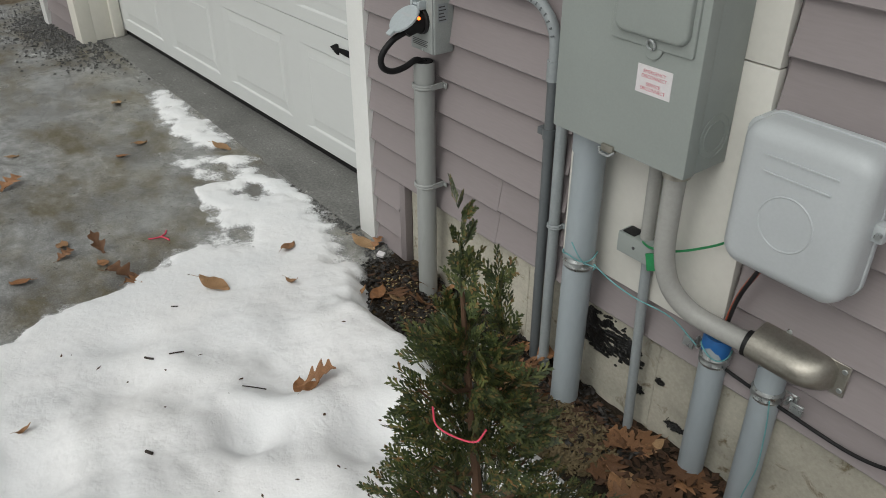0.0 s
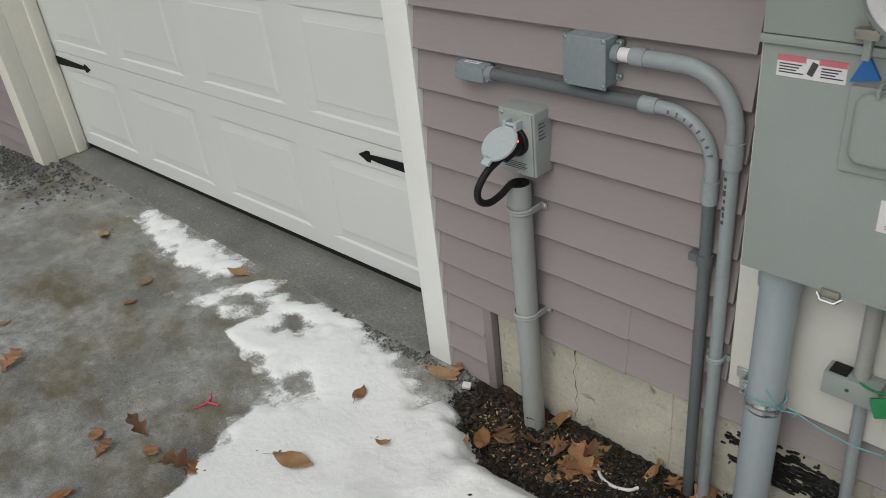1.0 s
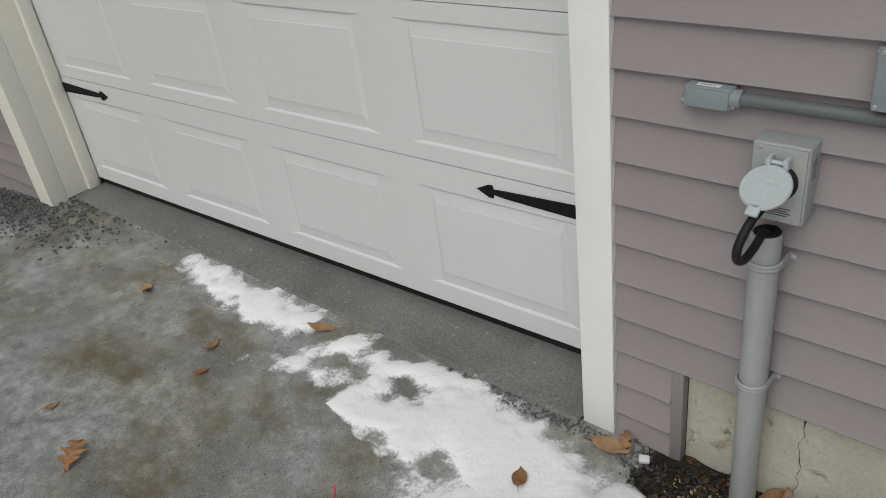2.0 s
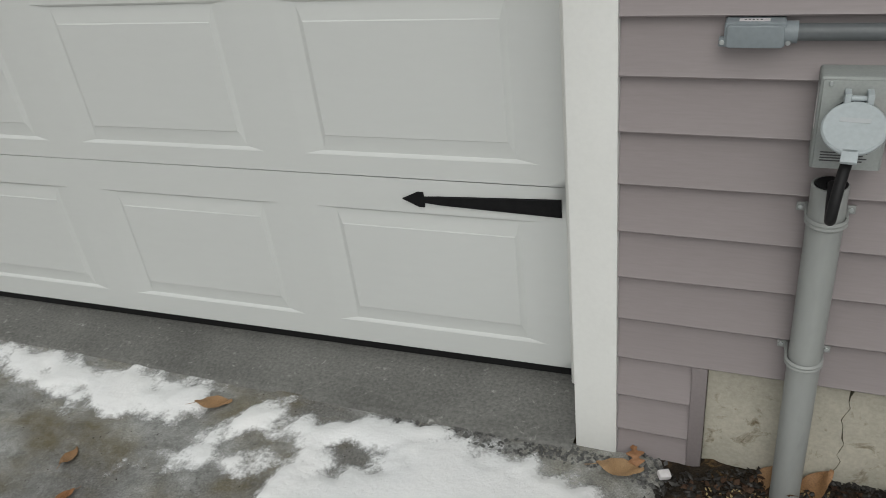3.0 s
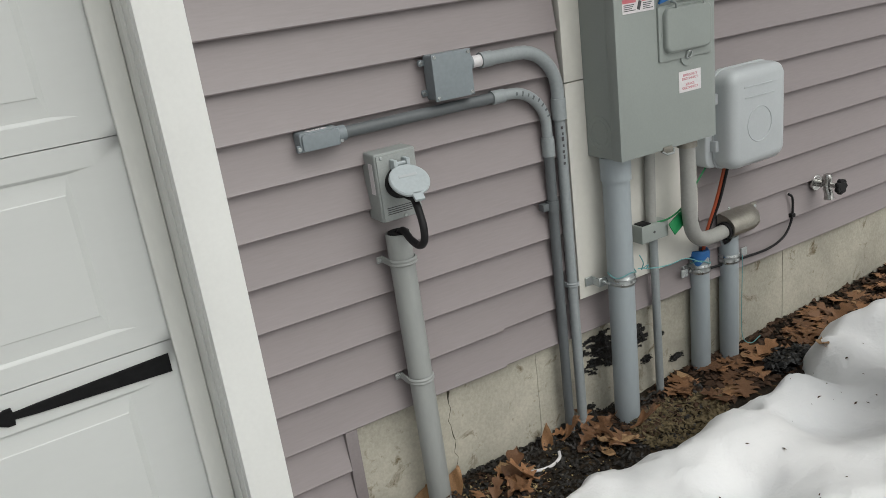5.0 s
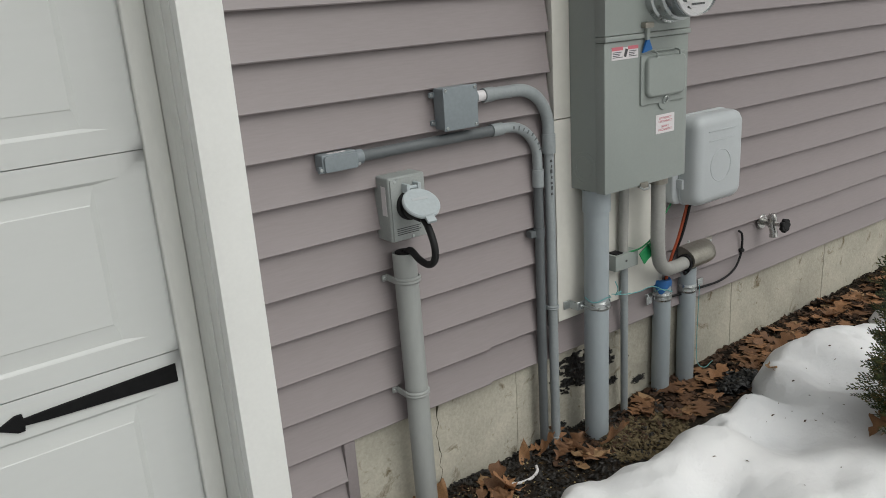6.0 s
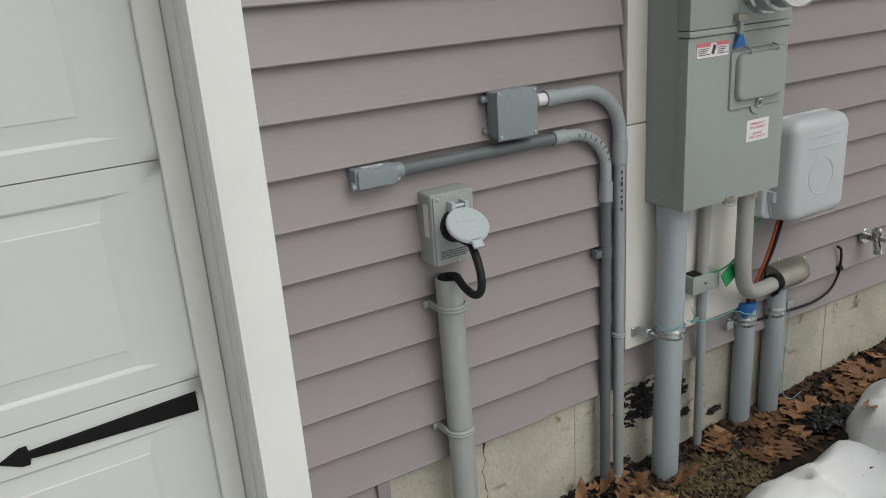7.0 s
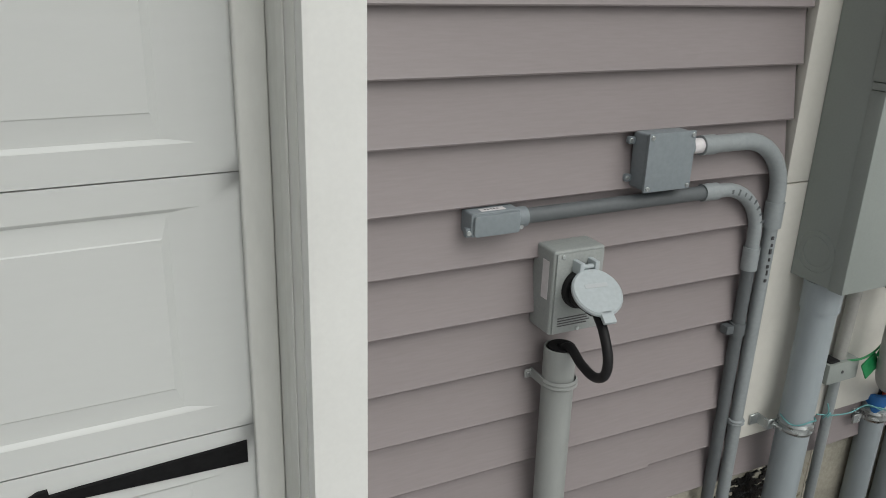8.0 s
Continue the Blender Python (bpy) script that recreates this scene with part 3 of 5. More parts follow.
def snow_depth(x, y):
    """How far inside the snow a place lies, in metres; below 0 outside."""
    d = min(along(NORTH_EDGE, x) - y, (x - along(WEST_EDGE, y)))
    d = min(d, -oval(x, y, -0.635, -0.215, 0.075, 0.045, 20), -oval(x, y, -0.52, -0.50, 0.16, 0.07, 10), -oval(x, y, -0.36, -0.40, 0.06, 0.045, 0), -oval(x, y, -0.86, -0.24, 0.07, 0.06, 0))
    d = max(d, oval(x, y, -1.66, -0.13, 0.30, 0.07, -3), oval(x, y, -1.36, -0.15, 0.26, 0.095, 8), oval(x, y, -0.95, -0.15, 0.12, 0.05, 50), oval(x, y, -0.93, -0.30, 0.16, 0.04, 10), oval(x, y, -0.60, -0.12, 0.30, 0.06, 5))
    thick = smooth01((x + 0.1) / 0.7)
    d += (0.06 - 0.022 * thick) * noise.noise((x * 8, y * 8, 0)) + 0.034 * noise.noise((x * 19, y * 19, 4)) * (1.2 - thick) + 0.016 * noise.noise((x * 50, y * 50, 9)) * (1.2 - thick)
    return d


def snow_top(x, y):
    d = snow_depth(x, y)
    if d < -0.03:
        return -0.06
    bank = smooth01((x + 0.25) / 0.9) * smooth01((-y + 0.02) / 0.22)
    full = 0.022 + 0.095 * bank
    rise = math.sqrt(max(0.0, min(1.0, d / (0.06 + 0.03 * bank))))
    lumps = 0.020 * noise.noise((x * 3.1, y * 3.1, 7)) + 0.026 * noise.noise((x * 6.0, y * 6.0, 2)) + 0.006 * noise.noise((x * 13, y * 13, 11)) + 0.003 * noise.noise((x * 27, y * 27, 6))
    tread = sum(-0.05 * math.exp(-(((x - a) / r) ** 2 + ((y - b) / r) ** 2) ** 1.5) for a, b, r in FOOTPRINTS)
    mound = 0.055 * math.exp(-(((x - 1.88) / 0.26) ** 2 + ((y + 0.36) / 0.15) ** 2)) + 0.042 * math.exp(-(((x - 1.15) / 0.30) ** 2 + ((y + 0.47) / 0.14) ** 2)) - 0.050 * math.exp(-(((x - 1.52) / 0.10) ** 2 + ((y + 0.38) / 0.12) ** 2))
    tread += mound
    floor_z = drive_height(x, y) + 0.0015 if x < 0.28 else -0.05
    return max(floor_z, -0.012 + full * rise + (lumps * bank * 1.2 + lumps * 0.15 + tread * bank) * min(1.0, max(0.0, d) / 0.08))


FOOTPRINTS = [(0.56, -0.70, 0.10), (0.70, -0.86, 0.07), (1.17, -0.40, 0.035), (0.05, -0.98, 0.09), (0.30, -1.05, 0.12), (0.92, -0.62, 0.10), (1.28, -0.55, 0.12), (0.55, -1.35, 0.13), (1.75, -0.48, 0.10), (1.05, -1.0, 0.14)]


def snow_mesh():
    xs, ys = steps((-2.1, 2.8, 0.0125), (2.8, 9, 0.09)), steps((-7, -1.5, 0.09), (-1.5, -0.04, 0.0125))
    w = len(xs)
    h = [[snow_top(x, y) for x in xs] for y in ys]
    index, verts, faces = {}, [], []

    def vert(i, j):
        if (i, j) not in index:
            index[i, j] = len(verts)
            verts.append((xs[i], ys[j], h[j][i]))
        return index[i, j]
    for j in range(len(ys) - 1):
        for i in range(w - 1):
            if max(h[j][i], h[j][i + 1], h[j + 1][i], h[j + 1][i + 1]) > -0.03:
                faces.append((vert(i, j), vert(i + 1, j), vert(i + 1, j + 1), vert(i, j + 1)))
    return verts, faces


snow = mesh_object("snow", *snow_mesh(), SNOW, "old lumpy white snow over driveway edge and bed", kind="stuff")
cover = snow.data.attributes.new("cover", "FLOAT", "POINT")
cover.data.foreach_set("value", [min(1.0, max(0.0, (snow_depth(v.co.x, v.co.y) + 0.022) / (0.085 if v.co.x < 0.25 else 0.03))) for v in snow.data.vertices])

# ---- fixtures on the wall ----
def screw(bm, c, normal, r=0.004):
    disc(bm, c, normal, r, 0.002, 10, 0.0008)
    return bm


def pipe_shell(x, y, z0, z1, r, wall=0.004, seg=32, lean=(0, 0)):
    """An upright open pipe with a real wall thickness."""
    bm = bmesh.new()
    prof = [(r, z0), (r, z1 - 0.001), (r - 0.001, z1), (r - wall, z1), (r - wall, z0 + 0.25 * (z1 - z0))]
    rings = []
    for q, z in prof:
        k = (z - z0) / (z1 - z0)
        rings.append([bm.verts.new((x + lean[0] * k + q * math.cos(a), y + lean[1] * k + q * math.sin(a), z)) for a in (2 * math.pi * i / seg for i in range(seg))])
    for a, b in zip(rings, rings[1:]):
        for i in range(seg):
            bm.faces.new((a[i], a[(i + 1) % seg], b[(i + 1) % seg], b[i]))
    bm.faces.new(rings[0])
    bm.faces.new(rings[-1])
    return bm


def two_hole_strap(x, y, z, r, ear=0.018, h=0.017):
    """A moulded pipe strap: half ring, two flat ears against the wall."""
    bm = bmesh.new()
    seg = 20
    prof = [(0.0, -h / 2), (0.004, -h / 4), (0.0025, 0), (0.004, h / 4), (0.0, h / 2)]
    rows = []
    for k in range(seg + 1):
        a = math.pi + math.pi * k / seg
        rows.append([bm.verts.new((x + (r + 0.001 + q) * math.cos(a), y + (r + 0.001 + q) * math.sin(a), z + w)) for q, w in prof])
    for a, b in zip(rows, rows[1:]):
        for k in range(len(prof) - 1):
            bm.faces.new((a[k], b[k], b[k + 1], a[k + 1]))
    for s in (-1, 1):
        box(bm, *sorted((x + s * (r - 0.001), x + s * (r + 0.0045))), y, -0.009, z - h / 2, z + h / 2, 0.001, 1)
        box(bm, *sorted((x + s * (r + 0.001), x + s * (r + ear))), -0.016, -0.0115, z - h / 2, z + h / 2, 0.0015, 1)
    return bm


# the pipe that carries the inlet cord
PX, PY, PR = 0.370, -0.058, 0.0305
cord_pipe = thing("conduit_pipe", (PX, PY, -0.03), "upright grey plastic conduit pipe strapped to the siding", "pipe")
part("pipe", pipe_shell(PX + 0.006, PY, -0.06, 0.772, PR, lean=(-0.008, 0.002)), PVCDULL, cord_pipe)
for z in (0.702, 0.385):
    s = part("strap", two_hole_strap(PX, PY, z, PR), PVCDULL, cord_pipe, "moulded grey two-hole strap")
    for sx in (-1, 1):
        part("screw", screw(bmesh.new(), (PX + sx * (PR + 0.011), -0.016, z), (0, -1, 0), 0.0045), ZINC, s)

# power inlet box
inlet = thing("power_inlet_box", (0.383, -0.035, 0.805), "weathered grey generator inlet box with flip lid raised by a plug", "inlet box")
IX0, IX1, IZ0, IZ1, IY = 0.329, 0.437, 0.806, 0.968, -0.07
body = part("body", box(bmesh.new(), IX0, IX1, IY, -0.001, IZ0, IZ1, 0.006, 3), INLET, inlet)
part("front_cover", box(bmesh.new(), IX0 + 0.004, IX1 - 0.004, IY - 0.004, IY + 0.001, IZ0 + 0.003, IZ1 - 0.004, 0.003), INLET, inlet)
part("side_sticker", B(IX0 - 0.0006, IX0 + 0.001, IY + 0.014, IY + 0.034, 0.872, 0.945), LABEL, body, "white sticker with unreadable print")
part("side_sticker", B(IX1 - 0.001, IX1 + 0.0006, IY + 0.012, IY + 0.045, 0.895, 0.945), CONDUITPALE, body, "grey rating sticker")
for k in range(5):
    part("print_bar", B(IX1 + 0.0004, IX1 + 0.001, IY + 0.015, IY + 0.040 - 0.004 * (k % 3), 0.899 + 0.009 * k, 0.902 + 0.009 * k), DARKPRINT, body)
for k in range(4):
    part("print_bar", B(IX0 + 0.014, IX1 - 0.03 + 0.006 * (k % 2), IY - 0.0046, IY - 0.0036, 0.8235 + 0.005 * k, 0.8255 + 0.005 * k), DARKPRINT, body)
part("screw", screw(bmesh.new(), (0.388, IY - 0.004, 0.814), (0, -1, 0)), ZINC, inlet)
part("screw", screw(bmesh.new(), (0.345, IY - 0.004, 0.958), (0, -1, 0)), ZINC, inlet)
part("socket_rim", disc(bmesh.new(), (0.384, IY - 0.002, 0.895), (0, -1, 0), 0.038, 0.012, 32, 0.003), RUBBER, inlet, "black flanged inlet")
HINGE = Vector((0.386, -0.086, 0.941))
SIDE = Vector((1, -0.10, 0)).normalized()
OUT = Vector((-0.10, -0.80, -0.60))      # the way the lid leans from its hinge
OUT = (OUT - SIDE * OUT.dot(SIDE)).normalized()
UPN = OUT.cross(SIDE)
LID_AXES = Matrix(((SIDE.x, UPN.x, -OUT.x), (SIDE.y, UPN.y, -OUT.y), (SIDE.z, UPN.z, -OUT.z))).to_4x4()


def lid():
    bm = bmesh.new()
    disc(bm, HINGE + OUT * 0.055 - UPN * 0.004, UPN, 0.047, 0.008, 36, 0.003)
    tab = B(-0.012, 0.012, -0.004, 0.004, -0.014, 0.010, 0.002)
    m = Matrix.Translation(HINGE + OUT * 0.103) @ LID_AXES
    transform(tab, m)
    tmp = bpy.data.meshes.new("tab")
    tab.to_mesh(tmp)
    tab.free()
    bm.from_mesh(tmp)
    bpy.data.meshes.remove(tmp)
    return bm


flip = part("flip_lid", lid(), LIDGREY, inlet, "round pale grey flip lid")
part("logo_bar", transform(B(-0.022, 0.022, 0, 0.0008, -0.004, 0.004, 0.0003, 1), Matrix.Translation(HINGE + OUT * 0.044 + UPN * 0.0041) @ LID_AXES), NIDGREY, flip)
hinge_bm = bmesh.new()
for hx in (-0.016, 0.016):
    box(hinge_bm, HINGE.x + hx - 0.005, HINGE.x + hx + 0.005, -0.098, IY - 0.002, 0.928, 0.951, 0.003)
sweep(hinge_bm, [HINGE + Vector((-0.02, -0.004, 0)), HINGE + Vector((0.02, -0.004, 0))], 0.0045, 10)
part("hinge", hinge_bm, LIDGREY, inlet)

# the plug and its cord
cord = thing("generator_cord", (0.386, -0.11, 0.78), "black rubber cord plugged into the inlet box", "cord")
part("plug", T([(0.385, -0.078, 0.895), (0.385, -0.098, 0.889), (0.385, -0.112, 0.882), (0.387, -0.128, 0.866)], [0.030, 0.030, 0.024, 0.012], 24), RUBBER, cord, "black locking plug")
part("indicator", disc(bmesh.new(), (0.4075, -0.100, 0.908), (0.8, -0.4, 0.4), 0.0045, 0.004, 10), LED, cord, "small glowing orange indicator")
part("cable", T(spline([(0.385, -0.124, 0.874), (0.374, -0.166, 0.852), (0.366, -0.196, 0.815), (0.364, -0.194, 0.782), (0.366, -0.164, 0.764), (0.368, -0.122, 0.768), (0.370, -0.085, 0.782), (0.370, -0.058, 0.768)]), 0.0088, 14), RUBBER, cord)
# black ring added in the mouth for the shade of the hollow pipe
part("dark_mouth_ring", pipe_shell(PX, PY + 0.001, 0.755, 0.7745, PR - 0.0045, 0.016), RUBBER, cord, "black ring for the dark hollow of the pipe mouth")

# small conduit body with its run of pipe
CA = -0.028
run_a = thing("conduit_run", (0.853, CA, -0.03), "dark grey plastic conduit run with small access box", "conduit")
lb = part("access_box", rounded(bmesh.new(), 0.176, 0.270, 1.004, 1.046, 0.005, -0.006, -0.042, 0.002), PVCBOX, run_a, "small grey conduit access box")
part("box_cover", rounded(bmesh.new(), 0.180, 0.268, 1.005, 1.042, 0.006, -0.0425, -0.048, 0.0015), PVCBOX, lb)
for sx in (0.1735, 0.2745):
    part("screw", screw(bmesh.new(), (sx, -0.040, 1.012), (0, -1, 0), 0.0045), ZINC, lb)
part("ear", B(0.168, 0.180, -0.040, -0.028, 1.004, 1.020, 0.003), PVCBOX, lb)
part("sticker", B(0.198, 0.245, -0.036, -0.022, 1.0455, 1.0466), LABEL, lb, "white sticker with unreadable print")
for k in range(5):
    part("print_bar", B(0.206 + 0.006 * k, 0.209 + 0.006 * k, -0.031, -0.027, 1.0464, 1.0470), DARKPRINT, lb)
AZ = 1.026
part("hub", T([(0.268, CA, AZ), (0.288, CA, AZ)], 0.0178, 20), PVCBOX, run_a)
part("pipe", T([(0.28, CA, AZ), (0.70, CA, AZ + 0.002)], 0.0138, 20), CONDUIT, run_a)
part("coupling", T([(0.690, CA, AZ + 0.002), (0.728, CA, AZ + 0.002)], 0.0172, 20), CONDUITPALE, run_a)
part("elbow", T(bend((0.853, CA, AZ + 0.002), (0.70, CA, AZ + 0.002), (0.853, CA, 0.86), 0.105), 0.0140, 20), CONDUITPALE, run_a, "pale grey elbow with worn dark print")
part("coupling", T([(0.853, CA, 0.845), (0.853, CA, 0.895)], 0.0172, 20), CONDUITPALE, run_a)
part("pipe", T([(0.853, CA, 0.86), (0.851, CA + 0.004, -0.05)], 0.0138, 20), CONDUIT, run_a)
part("coupling", T([(0.852, CA + 0.002, 0.695), (0.852, CA + 0.002, 0.722)], 0.0178, 20), CONDUIT, run_a)
part("strap_ear", B(0.816, 0.836, -0.034, -0.012, 0.699, 0.718, 0.002), CONDUIT, run_a)
part("bottom_cap", T([(0.851, CA + 0.004, -0.035), (0.851, CA + 0.004, -0.012)], 0.0165, 20), CONDUIT, run_a)
for k in range(8):
    a = radians(90 - 9.5 * k - 6)
    c = Vector((0.748 + 0.105 * math.cos(a) + 0.0155 * math.cos(a) * 0.4, CA - 0.0134, AZ - 0.103 + 0.105 * math.sin(a)))
    part("print_bar", transform(B(-0.002 - 0.001 * (k % 3 == 0), 0.002, -0.0008, 0.0006, -0.0045 - 0.002 * (k % 2), 0.0035 + 0.002 * (k % 3 == 1)), Matrix.Translation(c) @ pose(0, 0, 0, 0, 90 - math.degrees(a), 0)), CONDUIT, run_a)

# square junction box with its elbow
CB = -0.030
run_b = thing("conduit_run", (0.896, CB, -0.03), "grey plastic conduit run from square junction box to ground", "conduit")
jb = part("junction_box", box(bmesh.new(), 0.519, 0.622, -0.054, -0.012, 1.055, 1.159, 0.005, 3), PVCBOX, run_b, "square grey junction box")
part("box_cover", box(bmesh.new(), 0.5165, 0.6245, -0.061, -0.0545, 1.0525, 1.1615, 0.003, 2), PVCBOX, jb)
for sx, sz in ((0.524, 1.060), (0.617, 1.060), (0.524, 1.154), (0.617, 1.154)):
    part("screw", screw(bmesh.new(), (sx, -0.061, sz), (0, -1, 0), 0.0045), ZINC, jb)
for sx, sz in ((0.512, 1.072), (0.512, 1.142), (0.629, 1.072), (0.629, 1.142)):
    e = part("ear", rounded(bmesh.new(), sx - 0.008, sx + 0.008, sz - 0.007, sz + 0.007, 0.005, -0.012, -0.020), PVCBOX, jb)
    part("screw", screw(bmesh.new(), (sx - (0.002 if sx < 0.57 else -0.002), -0.020, sz), (0, -1, 0), 0.0045), ZINC, e)
BZ = 1.124
part("adapter", T([(0.624, CB, BZ), (0.640, CB, BZ)], 0.0178, 20), PVCBOX, run_b)
part("nipple", T([(0.635, CB, BZ), (0.672, CB, BZ)], 0.0145, 20), LABEL, run_b, "white pipe nipple")
part("coupling", T([(0.667, CB, BZ), (0.700, CB, BZ)], 0.0192, 20), CONDUITPALE, run_b)
part("elbow", T(bend((0.896, CB, BZ), (0.69, CB, BZ), (0.896, CB, 0.96), 0.115), 0.0170, 22), CONDUITPALE, run_b)
part("coupling", T([(0.896, CB, 0.935), (0.896, CB, 0.99)], 0.0195, 20), CONDUITPALE, run_b)
part("pipe", T([(0.896, CB, 0.95), (0.896, CB, -0.05)], 0.0145, 20), CONDUITPALE, run_b)
part("strap", two_hole_strap(0.896, CB, 0.466, 0.0145, 0.014, 0.014), CONDUITPALE, run_b)
part("bottom_coupling", T([(0.896, CB, -0.04), (0.896, CB, 0.028)], 0.0178, 20), CONDUITPALE, run_b)
for k in range(7):
    part("print_bar", B(0.888 + 0.002 * (k % 2), 0.894, CB - 0.0150, CB - 0.0130, 0.815 + 0.016 * k, 0.822 + 0.016 * k + 0.004 * (k % 3 == 1)), DARKPRINT, run_b)

# ---- meter box ----
MX0, MX1, MZ0, MZJ, MZ1, MYF, MYB = 0.988, 1.342, 0.812, 1.236, 1.72, -0.157, -0.0225
meter = thing("electric_meter_panel", (1.165, -0.09, MZ0), "grey enamelled steel electric meter and breaker panel", "meter panel")
enclosure = part("enclosure", box(bmesh.new(), MX0 + 0.002, MX1 - 0.002, -0.125, MYB, MZ0 + 0.002, MZ1, 0.003), BOXGREY, meter)
part("lower_cover", box(bmesh.new(), MX0, MX1, MYF, -0.122, MZ0, MZJ - 0.006, 0.004, 2), BOXGREY, meter)
part("upper_cover", box(bmesh.new(), MX0 - 0.001, MX1 + 0.001, MYF - 0.004, -0.122, MZJ + 0.010, MZ1, 0.004, 2), BOXGREY, meter)
part("cover_flange", box(bmesh.new(), MX0 - 0.003, MX1 + 0.003, MYF - 0.0065, -0.126, MZJ - 0.005, MZJ + 0.009, 0.003, 2), BOXGREY, meter)


def knockout(x):
    """Concentric pressed rings on a side wall."""
    bm = bmesh.new()
    for r in (0.032, 0.045):
        pts = [(x, -0.076 + r * math.cos(a), 0.882 + r * math.sin(a)) for a in (2 * math.pi * k / 28 for k in range(29))]
        sweep(bm, pts, 0.0012, 6, False)
    return bm


part("knockout", knockout(MX0 + 0.002), BOXGREY, enclosure)
part("knockout", knockout(MX1 - 0.002), BOXGREY, enclosure)
# breaker door: pressed frame, rounded lid, hinge wires and latch
DX0, DX1, DZ0, DZ1 = 1.130, 1.324, 1.045, 1.185
part("door_frame", rounded(bmesh.new(), DX0, DX1, DZ0, DZ1, 0.006, MYF + 0.001, MYF - 0.006, 0.002), BOXGREY, meter)
door = part("breaker_door", rounded(bmesh.new(), DX0 + 0.014, DX1 - 0.010, DZ0 + 0.020, DZ1 - 0.006, 0.022, MYF - 0.005, MYF - 0.020, 0.008), BOXGREY, meter, "rounded grey breaker door")
for hx in (1.176, 1.275):
    part("door_hinge", T(spline([(hx, MYF - 0.004, DZ1 + 0.008), (hx, MYF - 0.022, DZ1 + 0.004), (hx + 0.002, MYF - 0.022, DZ1 - 0.008)], 5), 0.0028, 8), BOXGREY, door)
part("door_ridge", B(1.185, 1.285, MYF - 0.006, MYF - 0.002, DZ1 + 0.006, DZ1 + 0.011, 0.0015), BOXGREY, meter)
latch_bm = disc(bmesh.new(), (1.232, MYF - 0.001, 1.047), (0, -1, 0), 0.024, 0.004, 28, 0.001)
latch = part("latch_plate", latch_bm, BOXGREY, meter)
part("latch_loop", T([(1.232 + 0.009 * math.sin(a), MYF - 0.010 - 0.004 * math.cos(a), 1.052 + 0.010 * math.cos(a)) for a in (2 * math.pi * k / 16 for k in range(17))], 0.0025, 8, False), ZINC, latch, "zinc padlock loop")
# hasp and seal on the joint
part("hasp", box(bmesh.new(), 1.128, 1.165, MYF - 0.022, MYF - 0.003, MZJ + 0.022, MZJ + 0.038, 0.004), CAST, meter, "worn metal hasp")
part("hasp", box(bmesh.new(), 1.142, 1.154, MYF - 0.016, MYF - 0.003, MZJ - 0.010, MZJ + 0.03, 0.003), BOXGREY, meter)
tag_bm = bmesh.new()
tri = [tag_bm.verts.new(q) for q in ((1.130, MYF - 0.012, 1.192), (1.172, MYF - 0.010, 1.199), (1.150, MYF - 0.013, 1.237))]
f = tag_bm.faces.new(tri)
for v in [g for g in bmesh.ops.extrude_face_region(tag_bm, geom=[f])["geom"] if isinstance(g, bmesh.types.BMVert)]:
    v.co.y += 0.006
part("seal_tag", tag_bm, BLUE, meter, "small blue plastic seal tag")
part("seal_wire", T(spline([(1.148, MYF - 0.010, 1.235), (1.143, MYF - 0.014, 1.255), (1.146, MYF - 0.014, 1.280)], 4), 0.0012, 6), ZINC, meter)
# bottom clasp
part("clasp", box(bmesh.new(), 1.135, 1.168, MYF - 0.006, MYF + 0.01, MZ0 - 0.008, MZ0 + 0.009, 0.004), CAST, meter, "worn metal cover clasp")
part("clasp", T([(1.130, MYF - 0.004, MZ0 - 0.002), (1.140, MYF - 0.012, MZ0 - 0.010), (1.163, MYF - 0.012, MZ0 - 0.010), (1.173, MYF - 0.004, MZ0 - 0.002)], 0.003, 8), ZINC, meter)
# labels
warn = part("warning_label", B(1.015, 1.122, MYF - 0.0012, MYF + 0.001, 1.181, 1.213), LABEL, meter, "white and red warning label")
part("red_band", B(1.0152, 1.060, MYF - 0.0018, MYF - 0.0008, 1.206, 1.2155), PRINT, warn)
part("red_band", B(1.080, 1.1218, MYF - 0.0018, MYF - 0.0008, 1.206, 1.2155), PRINT, warn)
part("symbol_bar", transform(B(-0.005, 0.005, -0.0004, 0.0004, -0.011, 0.011), pose(1.071, MYF - 0.0014, 1.198, 0, 20, 0)), DARKPRINT, warn)
for k in range(4):
    for a, b in ((1.019, 1.058), (1.084, 1.118)):
        part("print_bar", B(a, b - 0.004 * ((k * 3) % 4), MYF - 0.0016, MYF - 0.0008, 1.187 + 0.0045 * k, 1.189 + 0.0045 * k), DARKPRINT, warn)
lab = part("disconnect_label", B(1.202, 1.284, MYF - 0.0012, MYF + 0.001, 0.954, 1.009), LABEL, meter, "white label with red lettering")
for text, z in (("EMERGENCY", 0.9950), ("DISCONNECT", 0.9855), ("SERVICE", 0.9705), ("DISCONNECT", 0.9610)):
    lettering("lettering", text, 0.0094, (1.243, MYF - 0.0014, z), PRINT, lab)
